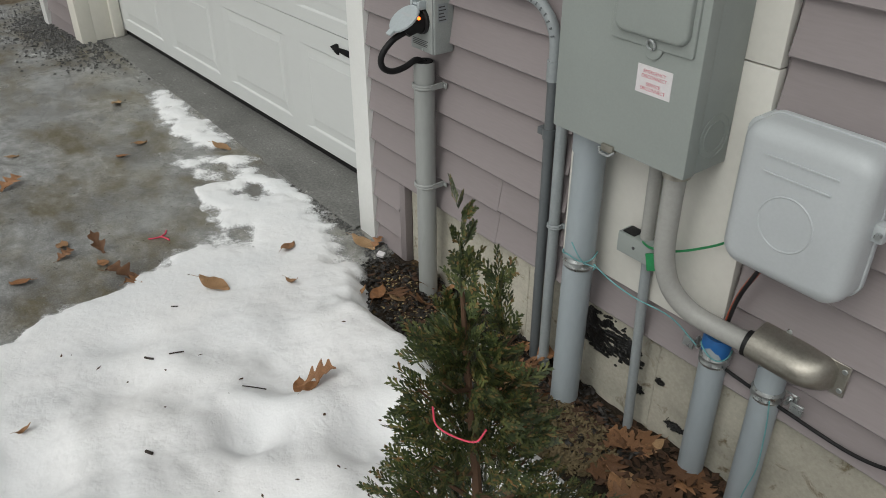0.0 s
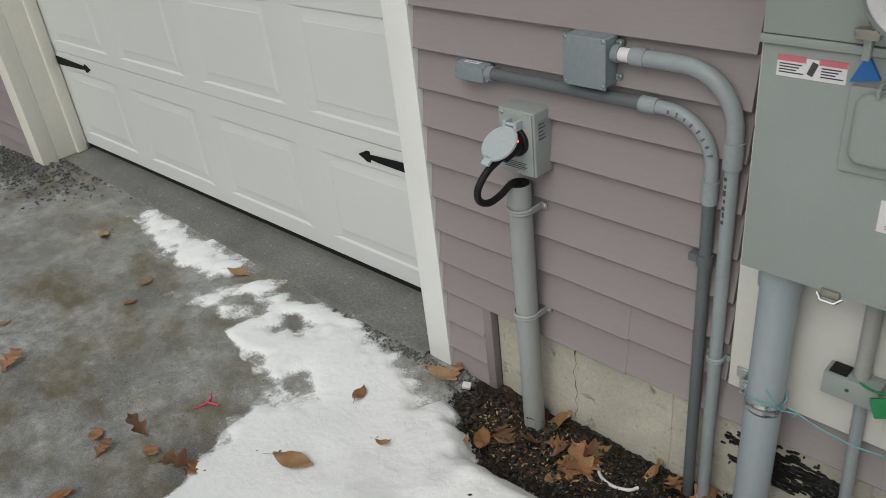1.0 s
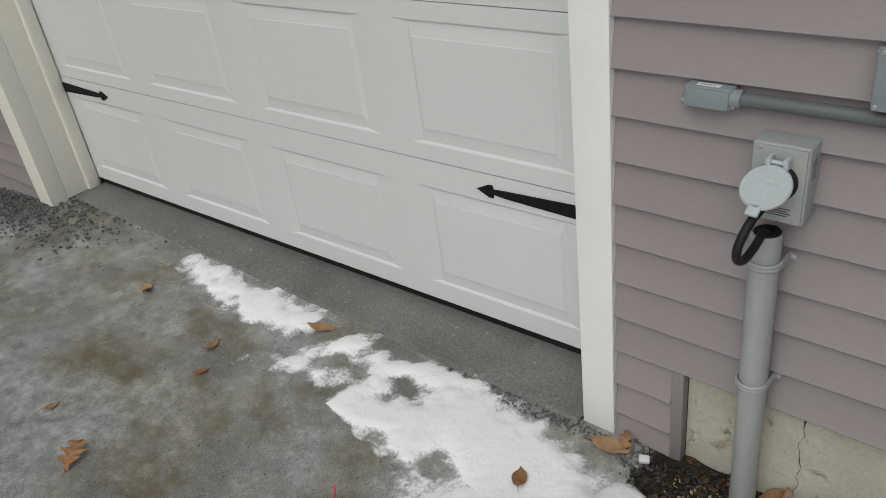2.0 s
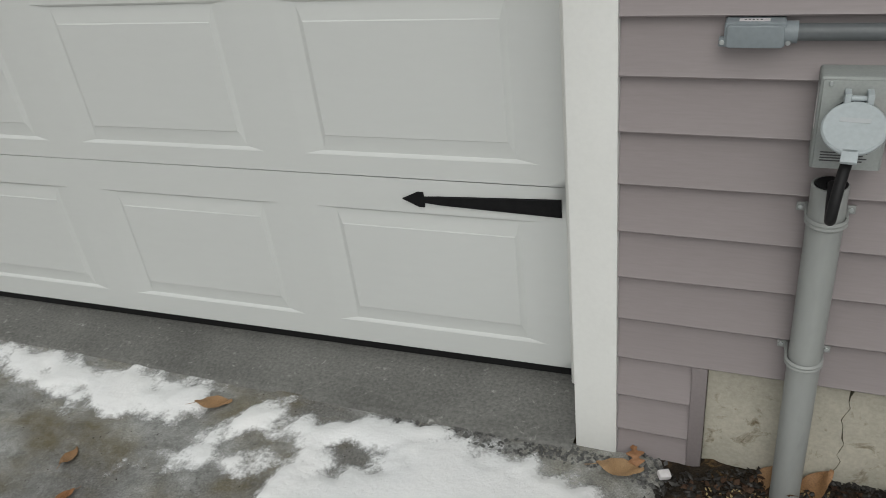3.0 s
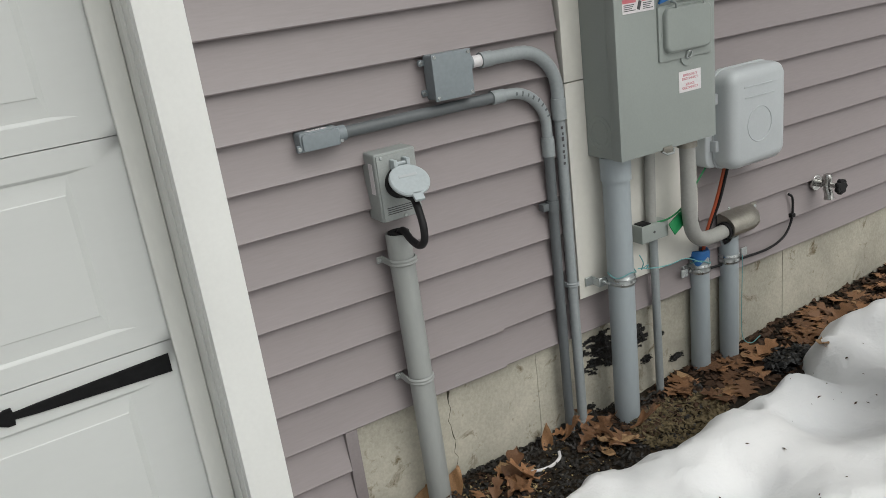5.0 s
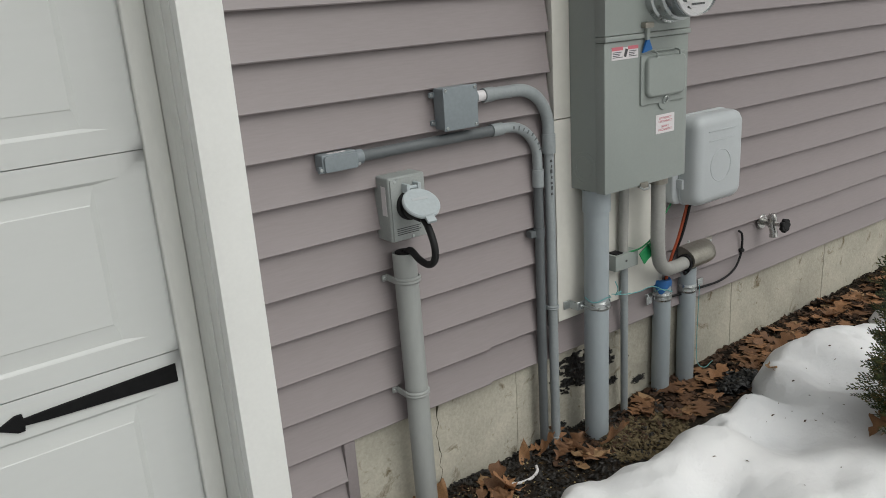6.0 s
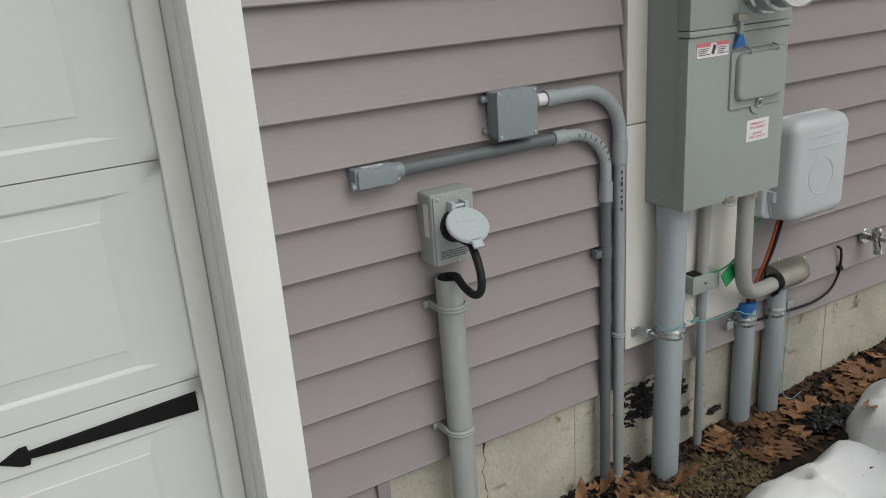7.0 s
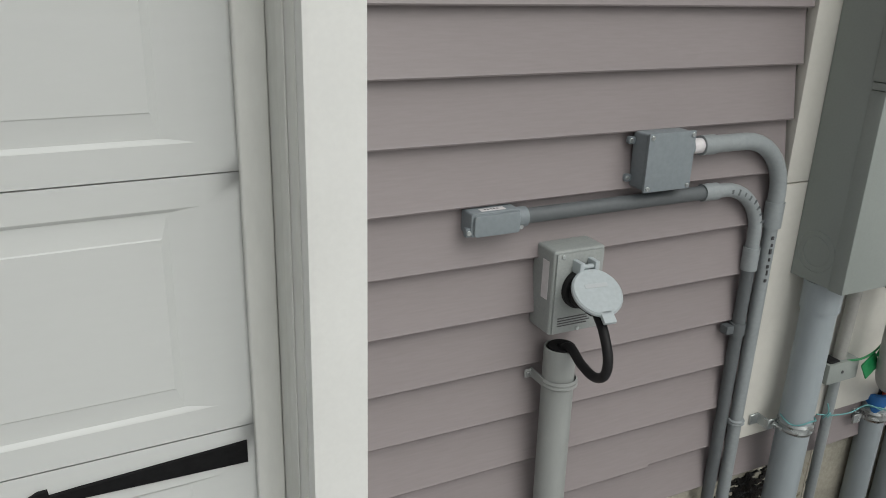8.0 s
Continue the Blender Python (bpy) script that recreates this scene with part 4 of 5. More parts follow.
# meter: socket ring, glass, dial
MC = Vector((1.236, MYF - 0.004, 1.362))
part("meter_ring", T([MC, MC + Vector((0, -0.018, 0)), MC + Vector((0, -0.022, 0)), MC + Vector((0, -0.052, 0)), MC + Vector((0, -0.056, 0))], [0.098, 0.096, 0.090, 0.090, 0.084], 40), ZINC, meter, "zinc meter socket ring")
base = part("meter_base", T([MC + Vector((0, -0.05, 0)), MC + Vector((0, -0.085, 0))], 0.078, 40), CONDUITPALE, meter, "grey meter body")
part("dial_plate", disc(bmesh.new(), MC + Vector((0, -0.086, 0)), (0, -1, 0), 0.072, 0.006, 40, 0.002), LABEL, base, "white dial plate")
for k, w in enumerate((0.05, 0.085, 0.075, 0.055, 0.08, 0.06)):
    part("print_bar", B(MC.x - w / 2, MC.x + w / 2, MC.y - 0.0932, MC.y - 0.0918, MC.z - 0.048 + 0.014 * k, MC.z - 0.043 + 0.014 * k), DARKPRINT, base)
g = part("glass_cover", T([MC + Vector((0, -0.056, 0)), MC + Vector((0, -0.105, 0)), MC + Vector((0, -0.117, 0)), MC + Vector((0, -0.122, 0))], [0.083, 0.080, 0.074, 0.060], 40), GLASS, meter, "clear glass meter cover")
g.visible_shadow = False

# main riser
RX, RY, RR = 1.036, -0.078, 0.0375
riser = thing("service_pipe", (RX, RY, -0.04), "thick blue-grey plastic service pipe under the meter box", "pipe")
part("pipe", T([(RX - 0.006, RY, -0.07), (RX, RY, 0.78)], RR, 36), PVC, riser)
part("collar", T([(RX, RY, 0.745), (RX, RY, 0.8115)], RR + 0.0045, 36), PVC, riser)


def unistrut_clamp(parent, x, y, z, r, side=-1, group=None):
    """Two ribbed zinc bands, a bracket to the wall and a bolt."""
    part("band", ring_band(bmesh.new(), x, y, z, r, 0.030, 0.001), ZINC, parent, "ribbed zinc pipe clamp")
    bx = x + side * (r + 0.012)
    bm = bmesh.new()
    box(bm, *sorted((x + side * (r - 0.004), x + side * (r + 0.030))), y + 0.018, y + 0.022, z - 0.013, z + 0.013, 0.001, 1)
    box(bm, *sorted((x + side * (r + 0.024), x + side * (r + 0.029))), y + 0.02, -0.013, z - 0.013, z + 0.013, 0.001, 1)
    box(bm, *sorted((x + side * (r + 0.024), x + side * (r + 0.052))), -0.028, -0.0225, z - 0.013, z + 0.013, 0.001, 1)
    part("bracket", bm, ZINC, parent, "zinc wall bracket")
    bolt = bmesh.new()
    disc(bolt, (x + side * (r + 0.014), y + 0.016, z), (0, -1, 0), 0.008, 0.006, 6)
    sweep(bolt, [(x + side * (r + 0.014), y + 0.030, z), (x + side * (r + 0.014), y - 0.006, z)], 0.0035, 8)
    part("bolt", bolt, ZINC, parent)


unistrut_clamp(riser, RX, RY, 0.452, RR)
part("twine", T(spline([(RX + (RR + 0.004) * math.cos(a), RY + (RR + 0.004) * math.sin(a), 0.474 + 0.006 * math.sin(3 * a)) for a in (math.pi * (0.9 + 1.3 * k / 12) for k in range(13))], 3), 0.0016, 6), TEAL, riser, "teal twine tied round the pipe")
part("twine", T(spline([(RX + 0.045, RY - 0.034, 0.474), (RX + 0.038, RY - 0.05, 0.50), (RX + 0.02, RY - 0.056, 0.53)], 5), 0.0016, 6), TEAL, riser)
part("twine", T(spline([(RX + 0.045, RY - 0.034, 0.474), (RX + 0.075, RY - 0.03, 0.478), (RX + 0.07, RY - 0.028, 0.466)], 5), 0.0016, 6), TEAL, riser)

# earth conduit with its bonding block
earth = thing("ground_wire_conduit", (1.215, -0.03, -0.02), "thin grey conduit with bonding block and green wire", "conduit")
part("pipe", T([(1.196, -0.040, 0.57), (1.196, -0.045, 0.813)], 0.0155, 16), SEALTITE, earth)
part("pipe", T([(1.218, -0.028, -0.06), (1.204, -0.038, 0.53)], 0.0125, 16), CONDUITPALE, earth)
block = part("bonding_block", box(bmesh.new(), 1.134, 1.238, -0.066, -0.0225, 0.522, 0.574, 0.003), BOXGREY, earth, "grey bonding block")
# thin black piece stands in for the dark inside of the block's slot
part("slot_shade", box(bmesh.new(), 1.142, 1.176, -0.060, -0.026, 0.573, 0.5775, 0.002), RUBBER, block)
part("screw", screw(bmesh.new(), (1.182, -0.066, 0.549), (0, -1, 0)), DARKPRINT, block)
part("green_tag", transform(B(-0.030, 0.030, -0.002, 0.002, -0.020, 0.020, 0.003), pose(1.262, -0.078, 0.556, -15, -22, 10)), GREEN, earth, "green plastic ground tag")
part("green_tag", transform(B(-0.012, 0.012, -0.002, 0.002, -0.010, 0.010, 0.002), pose(1.284, -0.082, 0.586, -15, -40, 10)), GREEN, earth)
part("green_wire", T(spline([(1.20, -0.06, 0.572), (1.24, -0.075, 0.58), (1.30, -0.07, 0.600), (1.37, -0.05, 0.640), (1.42, -0.045, 0.682), (1.455, -0.04, 0.705)], 6), 0.0028, 8), GREEN, earth, "green insulated earth wire")

# flexible conduit to the wall cover
flex = thing("flexible_conduit", (1.30, -0.085, 0.46), "grey flexible conduit bending into a cast wall cover", "conduit")
part("conduit", T(spline([(1.287, -0.100, 0.815), (1.287, -0.102, 0.71), (1.290, -0.100, 0.60), (1.312, -0.090, 0.523), (1.360, -0.076, 0.480), (1.425, -0.062, 0.466), (1.505, -0.048, 0.461)], 8), 0.0225, 20), SEALTITE, flex)
part("connector", T([(1.287, -0.100, 0.785), (1.287, -0.100, 0.812)], 0.029, 20), CAST, flex)
part("collar", T([(1.488, -0.050, 0.461), (1.520, -0.045, 0.461)], 0.0285, 20), RUBBER, flex, "black conduit collar")


def cast_cover(x0, x1, z, r):
    """A half-round cast hood, open at one end and domed at the other, with a flange."""
    bm = bmesh.new()
    rows = []
    n, seg = 14, 14
    for i in range(n + 1):
        t = i / n
        k = 1.0 if t < 0.55 else math.sqrt(max(0.0, 1 - ((t - 0.55) / 0.45) ** 2)) * 0.92 + 0.08
        x = x0 + (x1 - x0) * t
        rows.append([bm.verts.new((x, -0.014 - 0.070 * k * math.sin(a), z + r * (0.55 + 0.45 * k) * math.cos(a))) for a in (math.pi * q / seg for q in range(seg + 1))])
    for a, b in zip(rows, rows[1:]):
        for q in range(seg):
            bm.faces.new((a[q], a[q + 1], b[q + 1], b[q]))
    bm.faces.new(rows[0])
    bm.faces.new(rows[-1])
    box(bm, x0 + 0.06, x1 + 0.022, -0.017, -0.012, z - r * 0.9, z + r * 0.9, 0.002, 1)
    return bm


cover = part("wall_cover", cast_cover(1.505, 1.668, 0.468, 0.043), CAST, flex, "cast aluminium wall entry cover")
for sx, sz in ((1.680, 0.491), (1.680, 0.444), (1.556, 0.514)):
    part("screw", screw(bmesh.new(), (sx, -0.017, sz), (0, -1, 0), 0.006), ZINC, cover)

# two spare ducts
duct = thing("conduit_pipe", (1.411, -0.055, -0.02), "blue-grey plastic duct sealed with blue tape", "pipe", "stub ducts")
part("pipe", pipe_shell(1.411, -0.022, -0.06, 0.412, 0.031), PVC, duct)
unistrut_clamp(duct, 1.411, -0.022, 0.359, 0.031)


def tape_wrap(x, y, z0, z1, r):
    bm = bmesh.new()
    seg = 30
    rows = []
    for i in range(seg):
        a = 2 * math.pi * i / seg
        low = z0 + 0.030 * abs(math.sin(a * 1.5 + 0.6)) + 0.008 * noise.noise((a * 3, 0, 0))
        rows.append([bm.verts.new((x + q * math.cos(a), y + q * math.sin(a), w)) for q, w in ((r + 0.0012, low), (r + 0.003, z1 - 0.006), (r - 0.002, z1 + 0.004), (r * 0.45, z1 + 0.003 + 0.006 * noise.noise((a * 2, 4, 0))))])
    for i in range(seg):
        a, b = rows[i], rows[(i + 1) % seg]
        for k in range(3):
            bm.faces.new((a[k], b[k], b[k + 1], a[k + 1]))
    return bm


part("tape", tape_wrap(1.411, -0.022, 0.367, 0.415, 0.031), BLUE, duct, "crumpled blue tape over the mouth")
part("cable", T(spline([(1.419, -0.030, 0.39), (1.427, -0.036, 0.46), (1.452, -0.054, 0.56), (1.482, -0.056, 0.64), (1.505, -0.055, 0.705)], 7), 0.0055, 10), ORANGE, duct, "orange cable rising from the duct")
part("cable", T(spline([(1.417, -0.026, 0.39), (1.429, -0.036, 0.46), (1.456, -0.062, 0.56), (1.484, -0.066, 0.64), (1.508, -0.064, 0.705)], 7), 0.0045, 10), RUBBER, duct, "black cable rising from the duct")
part("twine", T(spline([(1.411 + 0.034 * math.cos(a), -0.022 + 0.034 * math.sin(a), 0.382 + 0.01 * math.sin(2 * a)) for a in (math.pi * (0.95 + 1.2 * k / 10) for k in range(11))], 3), 0.0016, 6), TEAL, duct)

duct2 = thing("conduit_pipe", (1.540, -0.055, -0.02), "blue-grey plastic duct with torn open top", "pipe", "stub ducts")


def torn_pipe(x, y, z0, z1, r):
    bm = pipe_shell(x, y, z0, z1, r, 0.004, 40)
    for v in bm.verts:
        if v.co.z > z1 - 0.004:
            a = math.atan2(v.co.y - y, v.co.x - x)
            v.co.z -= 0.022 * max(0.0, math.sin(a * 2 + 0.9)) + 0.006 * noise.noise((a * 3, 1, 0))
    return bm


part("pipe", torn_pipe(1.547, -0.022, -0.06, 0.428, 0.031), PVC, duct2)
# added dark disc closes the view down the open duct
part("plug", disc(bmesh.new(), (1.547, -0.022, 0.373), (0, 0, 1), 0.027, 0.012), RUBBER, duct2, "dark disc inside the open mouth")
part("flap", transform(B(-0.03, 0.03, -0.0015, 0.0015, -0.02, 0.03, 0.001, 1), pose(1.558, -0.010, 0.413, -25, 12, 25)), CONDUITPALE, duct2, "bent grey plastic flap")
unistrut_clamp(duct2, 1.547, -0.022, 0.353, 0.031, 1)
part("twine", T(spline([(1.572, -0.056, 0.36), (1.578, -0.050, 0.28), (1.580, -0.046, 0.16), (1.570, -0.058, 0.07), (1.59, -0.075, 0.045), (1.63, -0.080, 0.06)], 6), 0.0014, 6), TEAL, duct2, "loose teal twine")
twine = thing("twine", (1.25, -0.1, 0.45), "teal twine strung between pipe clamps", "twine")
part("strand", T(spline([(RX + 0.055, RY - 0.01, 0.468), (1.15, -0.09, 0.452), (1.22, -0.085, 0.440), (1.31, -0.065, 0.428), (1.383, -0.06, 0.392)], 6), 0.0016, 6), TEAL, twine)

# network box
nid = thing("network_interface_box", (1.55, -0.06, 0.68), "light grey rounded plastic network interface box", "utility box")
NX0, NX1, NZ0, NZ1 = 1.428, 1.676, 0.677, 0.969
part("base", rounded(bmesh.new(), NX0 - 0.030, NX1 - 0.03, NZ0 + 0.006, NZ1 - 0.02, 0.03, -0.006, -0.068, 0.006), NIDGREY, nid)
cover = part("cover", rounded(bmesh.new(), NX0, NX1, NZ0, NZ1, 0.042, -0.064, -0.138, 0.030, 8), NIDGREY, nid)
part("rim", rounded(bmesh.new(), NX0 - 0.003, NX1 + 0.003, NZ0 - 0.003, NZ1 + 0.003, 0.044, -0.062, -0.073, 0.002, 8), NIDGREY, nid)
cx, cz = 1.549, 0.802
part("embossed_ring", T([(cx + 0.052 * math.cos(a), -0.1376, cz + 0.052 * math.sin(a)) for a in (2 * math.pi * k / 36 for k in range(37))], 0.0022, 6, False), NIDGREY, cover)
part("ridge", B(1.487, 1.614, -0.1402, -0.136, 0.884, 0.888, 0.0015), NIDGREY, cover)
part("ridge", B(1.482, 1.622, -0.1402, -0.136, 0.915, 0.919, 0.0015), NIDGREY, cover)
for z in (0.752, 0.892):
    part("hinge", box(bmesh.new(), NX0 - 0.012, NX0 + 0.004, -0.090, -0.062, z - 0.016, z + 0.016, 0.004), NIDGREY, nid)
part("latch", box(bmesh.new(), NX1 - 0.002, NX1 + 0.020, -0.092, -0.066, 0.812, 0.847, 0.006), NIDGREY, nid)
part("latch_screw", disc(bmesh.new(), (NX1 + 0.012, -0.092, 0.829), (0, -1, 0), 0.006, 0.008, 12), ZINC, nid)

# garden tap
tap = thing("garden_tap", (2.0, -0.012, 0.49), "weathered chrome outdoor tap with black wheel handle", "tap")
part("flange", disc(bmesh.new(), (2.0, -0.010, 0.492), (0, -1, 0), 0.028, 0.008, 24, 0.002), CHROME, tap)
part("valve_body", T([(2.0, -0.012, 0.492), (1.998, -0.05, 0.492), (1.996, -0.062, 0.493)], [0.013, 0.013, 0.018], 16), CHROME, tap)
part("vacuum_breaker", T([(1.996, -0.058, 0.488), (1.996, -0.058, 0.522), (1.996, -0.058, 0.530)], [0.016, 0.016, 0.012], 16), CHROME, tap)
part("spout", T([(1.996, -0.055, 0.490), (1.992, -0.068, 0.462), (1.992, -0.070, 0.444)], [0.013, 0.014, 0.0165], 16), CHROME, tap)
part("stem", T([(1.996, -0.06, 0.493), (1.988, -0.112, 0.497)], 0.008, 12), CHROME, tap)
wheel_bm = bmesh.new()
for k in range(7):
    a = 2 * math.pi * k / 7
    disc(wheel_bm, (1.986 + 0.017 * math.cos(a), -0.110, 0.497 + 0.017 * math.sin(a)), (-0.1, -1, 0.05), 0.0100, 0.014, 12, 0.003)
disc(wheel_bm, (1.986, -0.110, 0.497), (-0.1, -1, 0.05), 0.018, 0.016, 18, 0.003)
part("wheel_handle", wheel_bm, RUBBER, tap, "black plastic wheel handle")

# black cable looped on the wall
cable = thing("wall_cable", (1.75, -0.02, 0.35), "thin black cable looping up the siding", "cable")
part("cable", T(spline([(1.39, -0.018, 0.345), (1.50, -0.020, 0.335), (1.62, -0.024, 0.330), (1.74, -0.022, 0.325), (1.82, -0.022, 0.345), (1.858, -0.022, 0.39), (1.866, -0.022, 0.44), (1.864, -0.020, 0.475), (1.850, -0.016, 0.488)], 7), 0.0042, 8), RUBBER, cable)
part("cable_clip", B(1.853, 1.872, -0.030, -0.012, 0.405, 0.418, 0.003), RUBBER, cable)

# ---- young cedar ----
TREE = Vector((1.68, -0.884, 0.0))
TIP = Vector((1.520, -0.855, 1.115))
tree = thing("cedar_tree", tuple(TREE), "young green cedar standing in snow, tied with pink ribbon", "tree")


def axis(z):
    t = max(0.0, min(1.0, z / TIP.z))
    return TREE.lerp(TIP, t)


part("trunk", T([axis(z) + Vector((0.006 * noise.noise((z * 5, 0, 0)), 0, 0)) for z in [0.020 * k for k in range(50)]], [0.017 - 0.0145 * k / 49 for k in range(50)], 8), BARK, tree)
rnd = random.Random(5)


def spray(verts, faces, p, d, n, length):
    """A flat fan of scale foliage: a stem with forked side shoots."""
    side = d.cross(n).normalized()

    def shoot(a, b, w):
        k = len(verts)
        s = (b - a).cross(n).normalized() * w
        m = a.lerp(b, 0.6)
        verts.extend((a - s * 0.5, a + s * 0.5, m + s, b, m - s))
        faces.append((k, k + 1, k + 2, k + 3, k + 4))
    steps_n = 5
    prev = p
    for i in range(1, steps_n + 1):
        t = i / steps_n
        q = p + d * length * t - Vector((0, 0, 1)) * 0.10 * length * t * t
        shoot(prev, q, 0.0017)
        if i < steps_n + 1:
            for s in (-1, 1):
                w = length * (0.42 - 0.26 * t) * (0.8 + 0.4 * rnd.random())
                e = q + (d * 0.75 + side * s * 0.75).normalized() * w
                shoot(prev.lerp(q, 0.5), e, 0.0018)
                mid = prev.lerp(q, 0.5).lerp(e, 0.5)
                shoot(mid, mid + (d * 0.95 + side * s * 0.15).normalized() * w * 0.5, 0.0016)
                shoot(mid, mid + (d * 0.35 + side * s * 0.95).normalized() * w * 0.4, 0.0015)
        prev = q


REACH = [(0.05, 0.14), (0.15, 0.205), (0.30, 0.225), (0.46, 0.205), (0.56, 0.155), (0.62, 0.125), (0.70, 0.098), (0.80, 0.078), (0.87, 0.050), (0.91, 0.026), (0.95, 0.016), (1.06, 0.005)]


def crown(z_from, z_to, count, size, rise, offset=(0, 0), slim=1.0):
    """Sprays set on ragged tiers round the axis; rise is how steeply they point up."""
    verts, faces = [], []
    shift = Vector((offset[0], offset[1], 0))
    for _ in range(count):
        z = z_from + (z_to - z_from) * rnd.random()
        a = 2 * math.pi * rnd.random()
        ragged = noise.noise((math.cos(a) * 1.9, math.sin(a) * 1.9, z * 8))
        if ragged < -0.20:
            continue
        reach = slim * along(REACH, z - 0.045) * (0.92 + 0.55 * ragged + 0.12 * rnd.random())
        out = Vector((math.cos(a), math.sin(a), 0))
        d = (out * (0.8 + 0.3 * rnd.random()) + Vector((0, 0, rise * (0.5 + rnd.random())))).normalized()
        d = (d + 0.28 * Vector((rnd.uniform(-1, 1), rnd.uniform(-1, 1), rnd.uniform(-1, 1)))).normalized()
        length = size * (0.7 + 0.6 * rnd.random())
        p = axis(max(0.03, z - 0.04)) + shift + out * max(0.003, reach * rnd.random() ** 0.55 - length * 0.4)
        p.z = z - 0.02
        n = (out.cross(Vector((0, 0, 1))) + 0.7 * Vector((rnd.uniform(-1, 1), rnd.uniform(-1, 1), rnd.uniform(-1, 1)))).normalized()
        spray(verts, faces, p, d, n, length)
    me = bpy.data.meshes.new("crown")
    me.from_pydata([tuple(v) for v in verts], [], faces)
    me.materials.append(FOLIAGE)
    ob = new("crown", me)
    ob.parent = tree
    ob.matrix_parent_inverse = BASE[tree.name].inverted()
    ob["label"] = "feathery dark green scale foliage"
    return ob


crown(0.05, 0.60, 2500, 0.064, 0.45)
crown(0.58, 0.93, 900, 0.041, 0.9)
crown(0.91, 1.10, 40, 0.032, 2.8, slim=0.7)
crown(0.91, 1.02, 34, 0.038, 2.4, (0.040, 0.022), 0.30)
crown(0.88, 0.95, 26, 0.036, 2.0, (-0.040, 0.010), 0.35)
for k in range(46):
    z = 0.10 + 0.76 * k / 46
    a = 2.4 * k
    out = Vector((math.cos(a), math.sin(a), 0))
    L = 0.13 * (1 - z / TIP.z) ** 0.6 + 0.012
    p = axis(z)
    part("limb", T([p, p + out * L * 0.5 + Vector((0, 0, L * 0.3)), p + out * L * 0.9 + Vector((0, 0, L * 0.8))], [0.004, 0.0028, 0.0012], 5), BARK, tree)
part("ribbon", T(spline([(1.595, -0.945, 0.868), (1.618, -0.957, 0.864), (1.645, -0.950, 0.862), (1.665, -0.938, 0.864), (1.670, -0.928, 0.880)], 5), 0.0011, 6), PINK, tree, "pink flagging ribbon round the branches")
part("ribbon", T(spline([(1.525, -0.915, 0.64), (1.47, -0.90, 0.585), (1.40, -0.87, 0.45), (1.35, -0.84, 0.32)], 5), 0.0012, 6), PINK, tree, "pink flagging ribbon hanging down")

# ---- litter ----
def leaf_mesh(name, seed, lobes, width, curl, material):
    """A dry leaf: lobed or plain outline round a midrib, cupped and curled, with a stalk."""
    r = random.Random(seed)
    bm = bmesh.new()
    n = 22
    rows = []
    for i in range(n + 1):
        t = i / n
        w = width * max(0.0, math.sin(math.pi * min(1, t * 1.02))) ** 0.75
        if lobes:
            w *= 0.78 + 0.40 * math.cos(2 * math.pi * lobes * t + 0.4) + 0.08 * r.uniform(-1, 1)
        w = max(0.012, w)
        y = t - 0.5
        sweep_f = 0.10 * w if lobes else 0
        z = curl * 0.45 * math.sin(2.6 * y + seed)
        row = []
        for s in (-1, -0.55, 0, 0.55, 1):
            row.append(bm.verts.new((s * w * (1 - 0.12 * curl * abs(s)), y + abs(s) * sweep_f * 1.2, z + curl * 0.75 * (abs(s) * w) ** 1.4 + 0.035 * math.sin(9 * y + 3 * s + seed) + 0.05 * noise.noise((s * 1.7 + seed, y * 5, seed)))))
        rows.append(row)
    for a, b in zip(rows, rows[1:]):
        for k in range(4):
            bm.faces.new((a[k], a[k + 1], b[k + 1], b[k]))
    z0 = rows[0][2].co.z
    sweep(bm, [(0, -0.5, z0), (0.02, -0.62, z0 + 0.01), (0.05, -0.74, z0 + 0.04)], 0.008, 5)
    low = min(v.co.z for v in bm.verts)
    for v in bm.verts:
        v.co.z -= low
    return finish(bm, name, material, True, 60)


LEAVES = [leaf_mesh("leaf", 1, 3.6, 0.40, 0.4, OAK), leaf_mesh("leaf", 2, 3.2, 0.36, 0.7, OAK), leaf_mesh("leaf", 3, 4.1, 0.44, 0.25, OAK),
          leaf_mesh("leaf", 4, 0, 0.25, 0.35, TANLEAF), leaf_mesh("leaf", 5, 0, 0.22, 1.1, TANLEAF), leaf_mesh("leaf", 6, 2.6, 0.38, 1.0, OAK)]


def leaf(x, y, z, size, kind, turn, rx=0, ry=0, flat=1.0, label="dry brown oak leaf lying on the bed", group="fallen leaves"):
    ob = new("leaf", LEAVES[kind])
    ob.matrix_basis = pose(x, y, z, rx, ry, turn) @ Matrix.Diagonal((size, size, size * flat, 1))
    return tagged(ob, label, "leaf", group)


ON_SNOW, ON_ICE = "curled brown leaf lying on the snow", "brown leaf frozen to the icy driveway"
for x, y, size, kind, turn in ((-1.93, -0.33, 0.10, 3, 60), (-1.28, -0.98, 0.11, 0, 30), (-1.37, -0.41, 0.075, 3, 10), (-1.285, -0.52, 0.06, 3, 130), (-1.10, -0.13, 0.10, 3, -60),
                               (-0.65, -0.95, 0.09, 3, 75), (-0.57, -0.96, 0.07, 0, 20), (-0.44, -0.87, 0.08, 3, 100), (-0.31, -0.85, 0.11, 1, -50), (-0.26, -0.82, 0.08, 2, 15), (-0.49, -1.13, 0.08, 3, 140), (-1.58, -0.91, 0.06, 3, 0), (-0.55, -0.85, 0.075, 5, 100)):
    leaf(x, y, drive_height(x, y) + 0.001, size, kind, turn, label=ON_ICE)
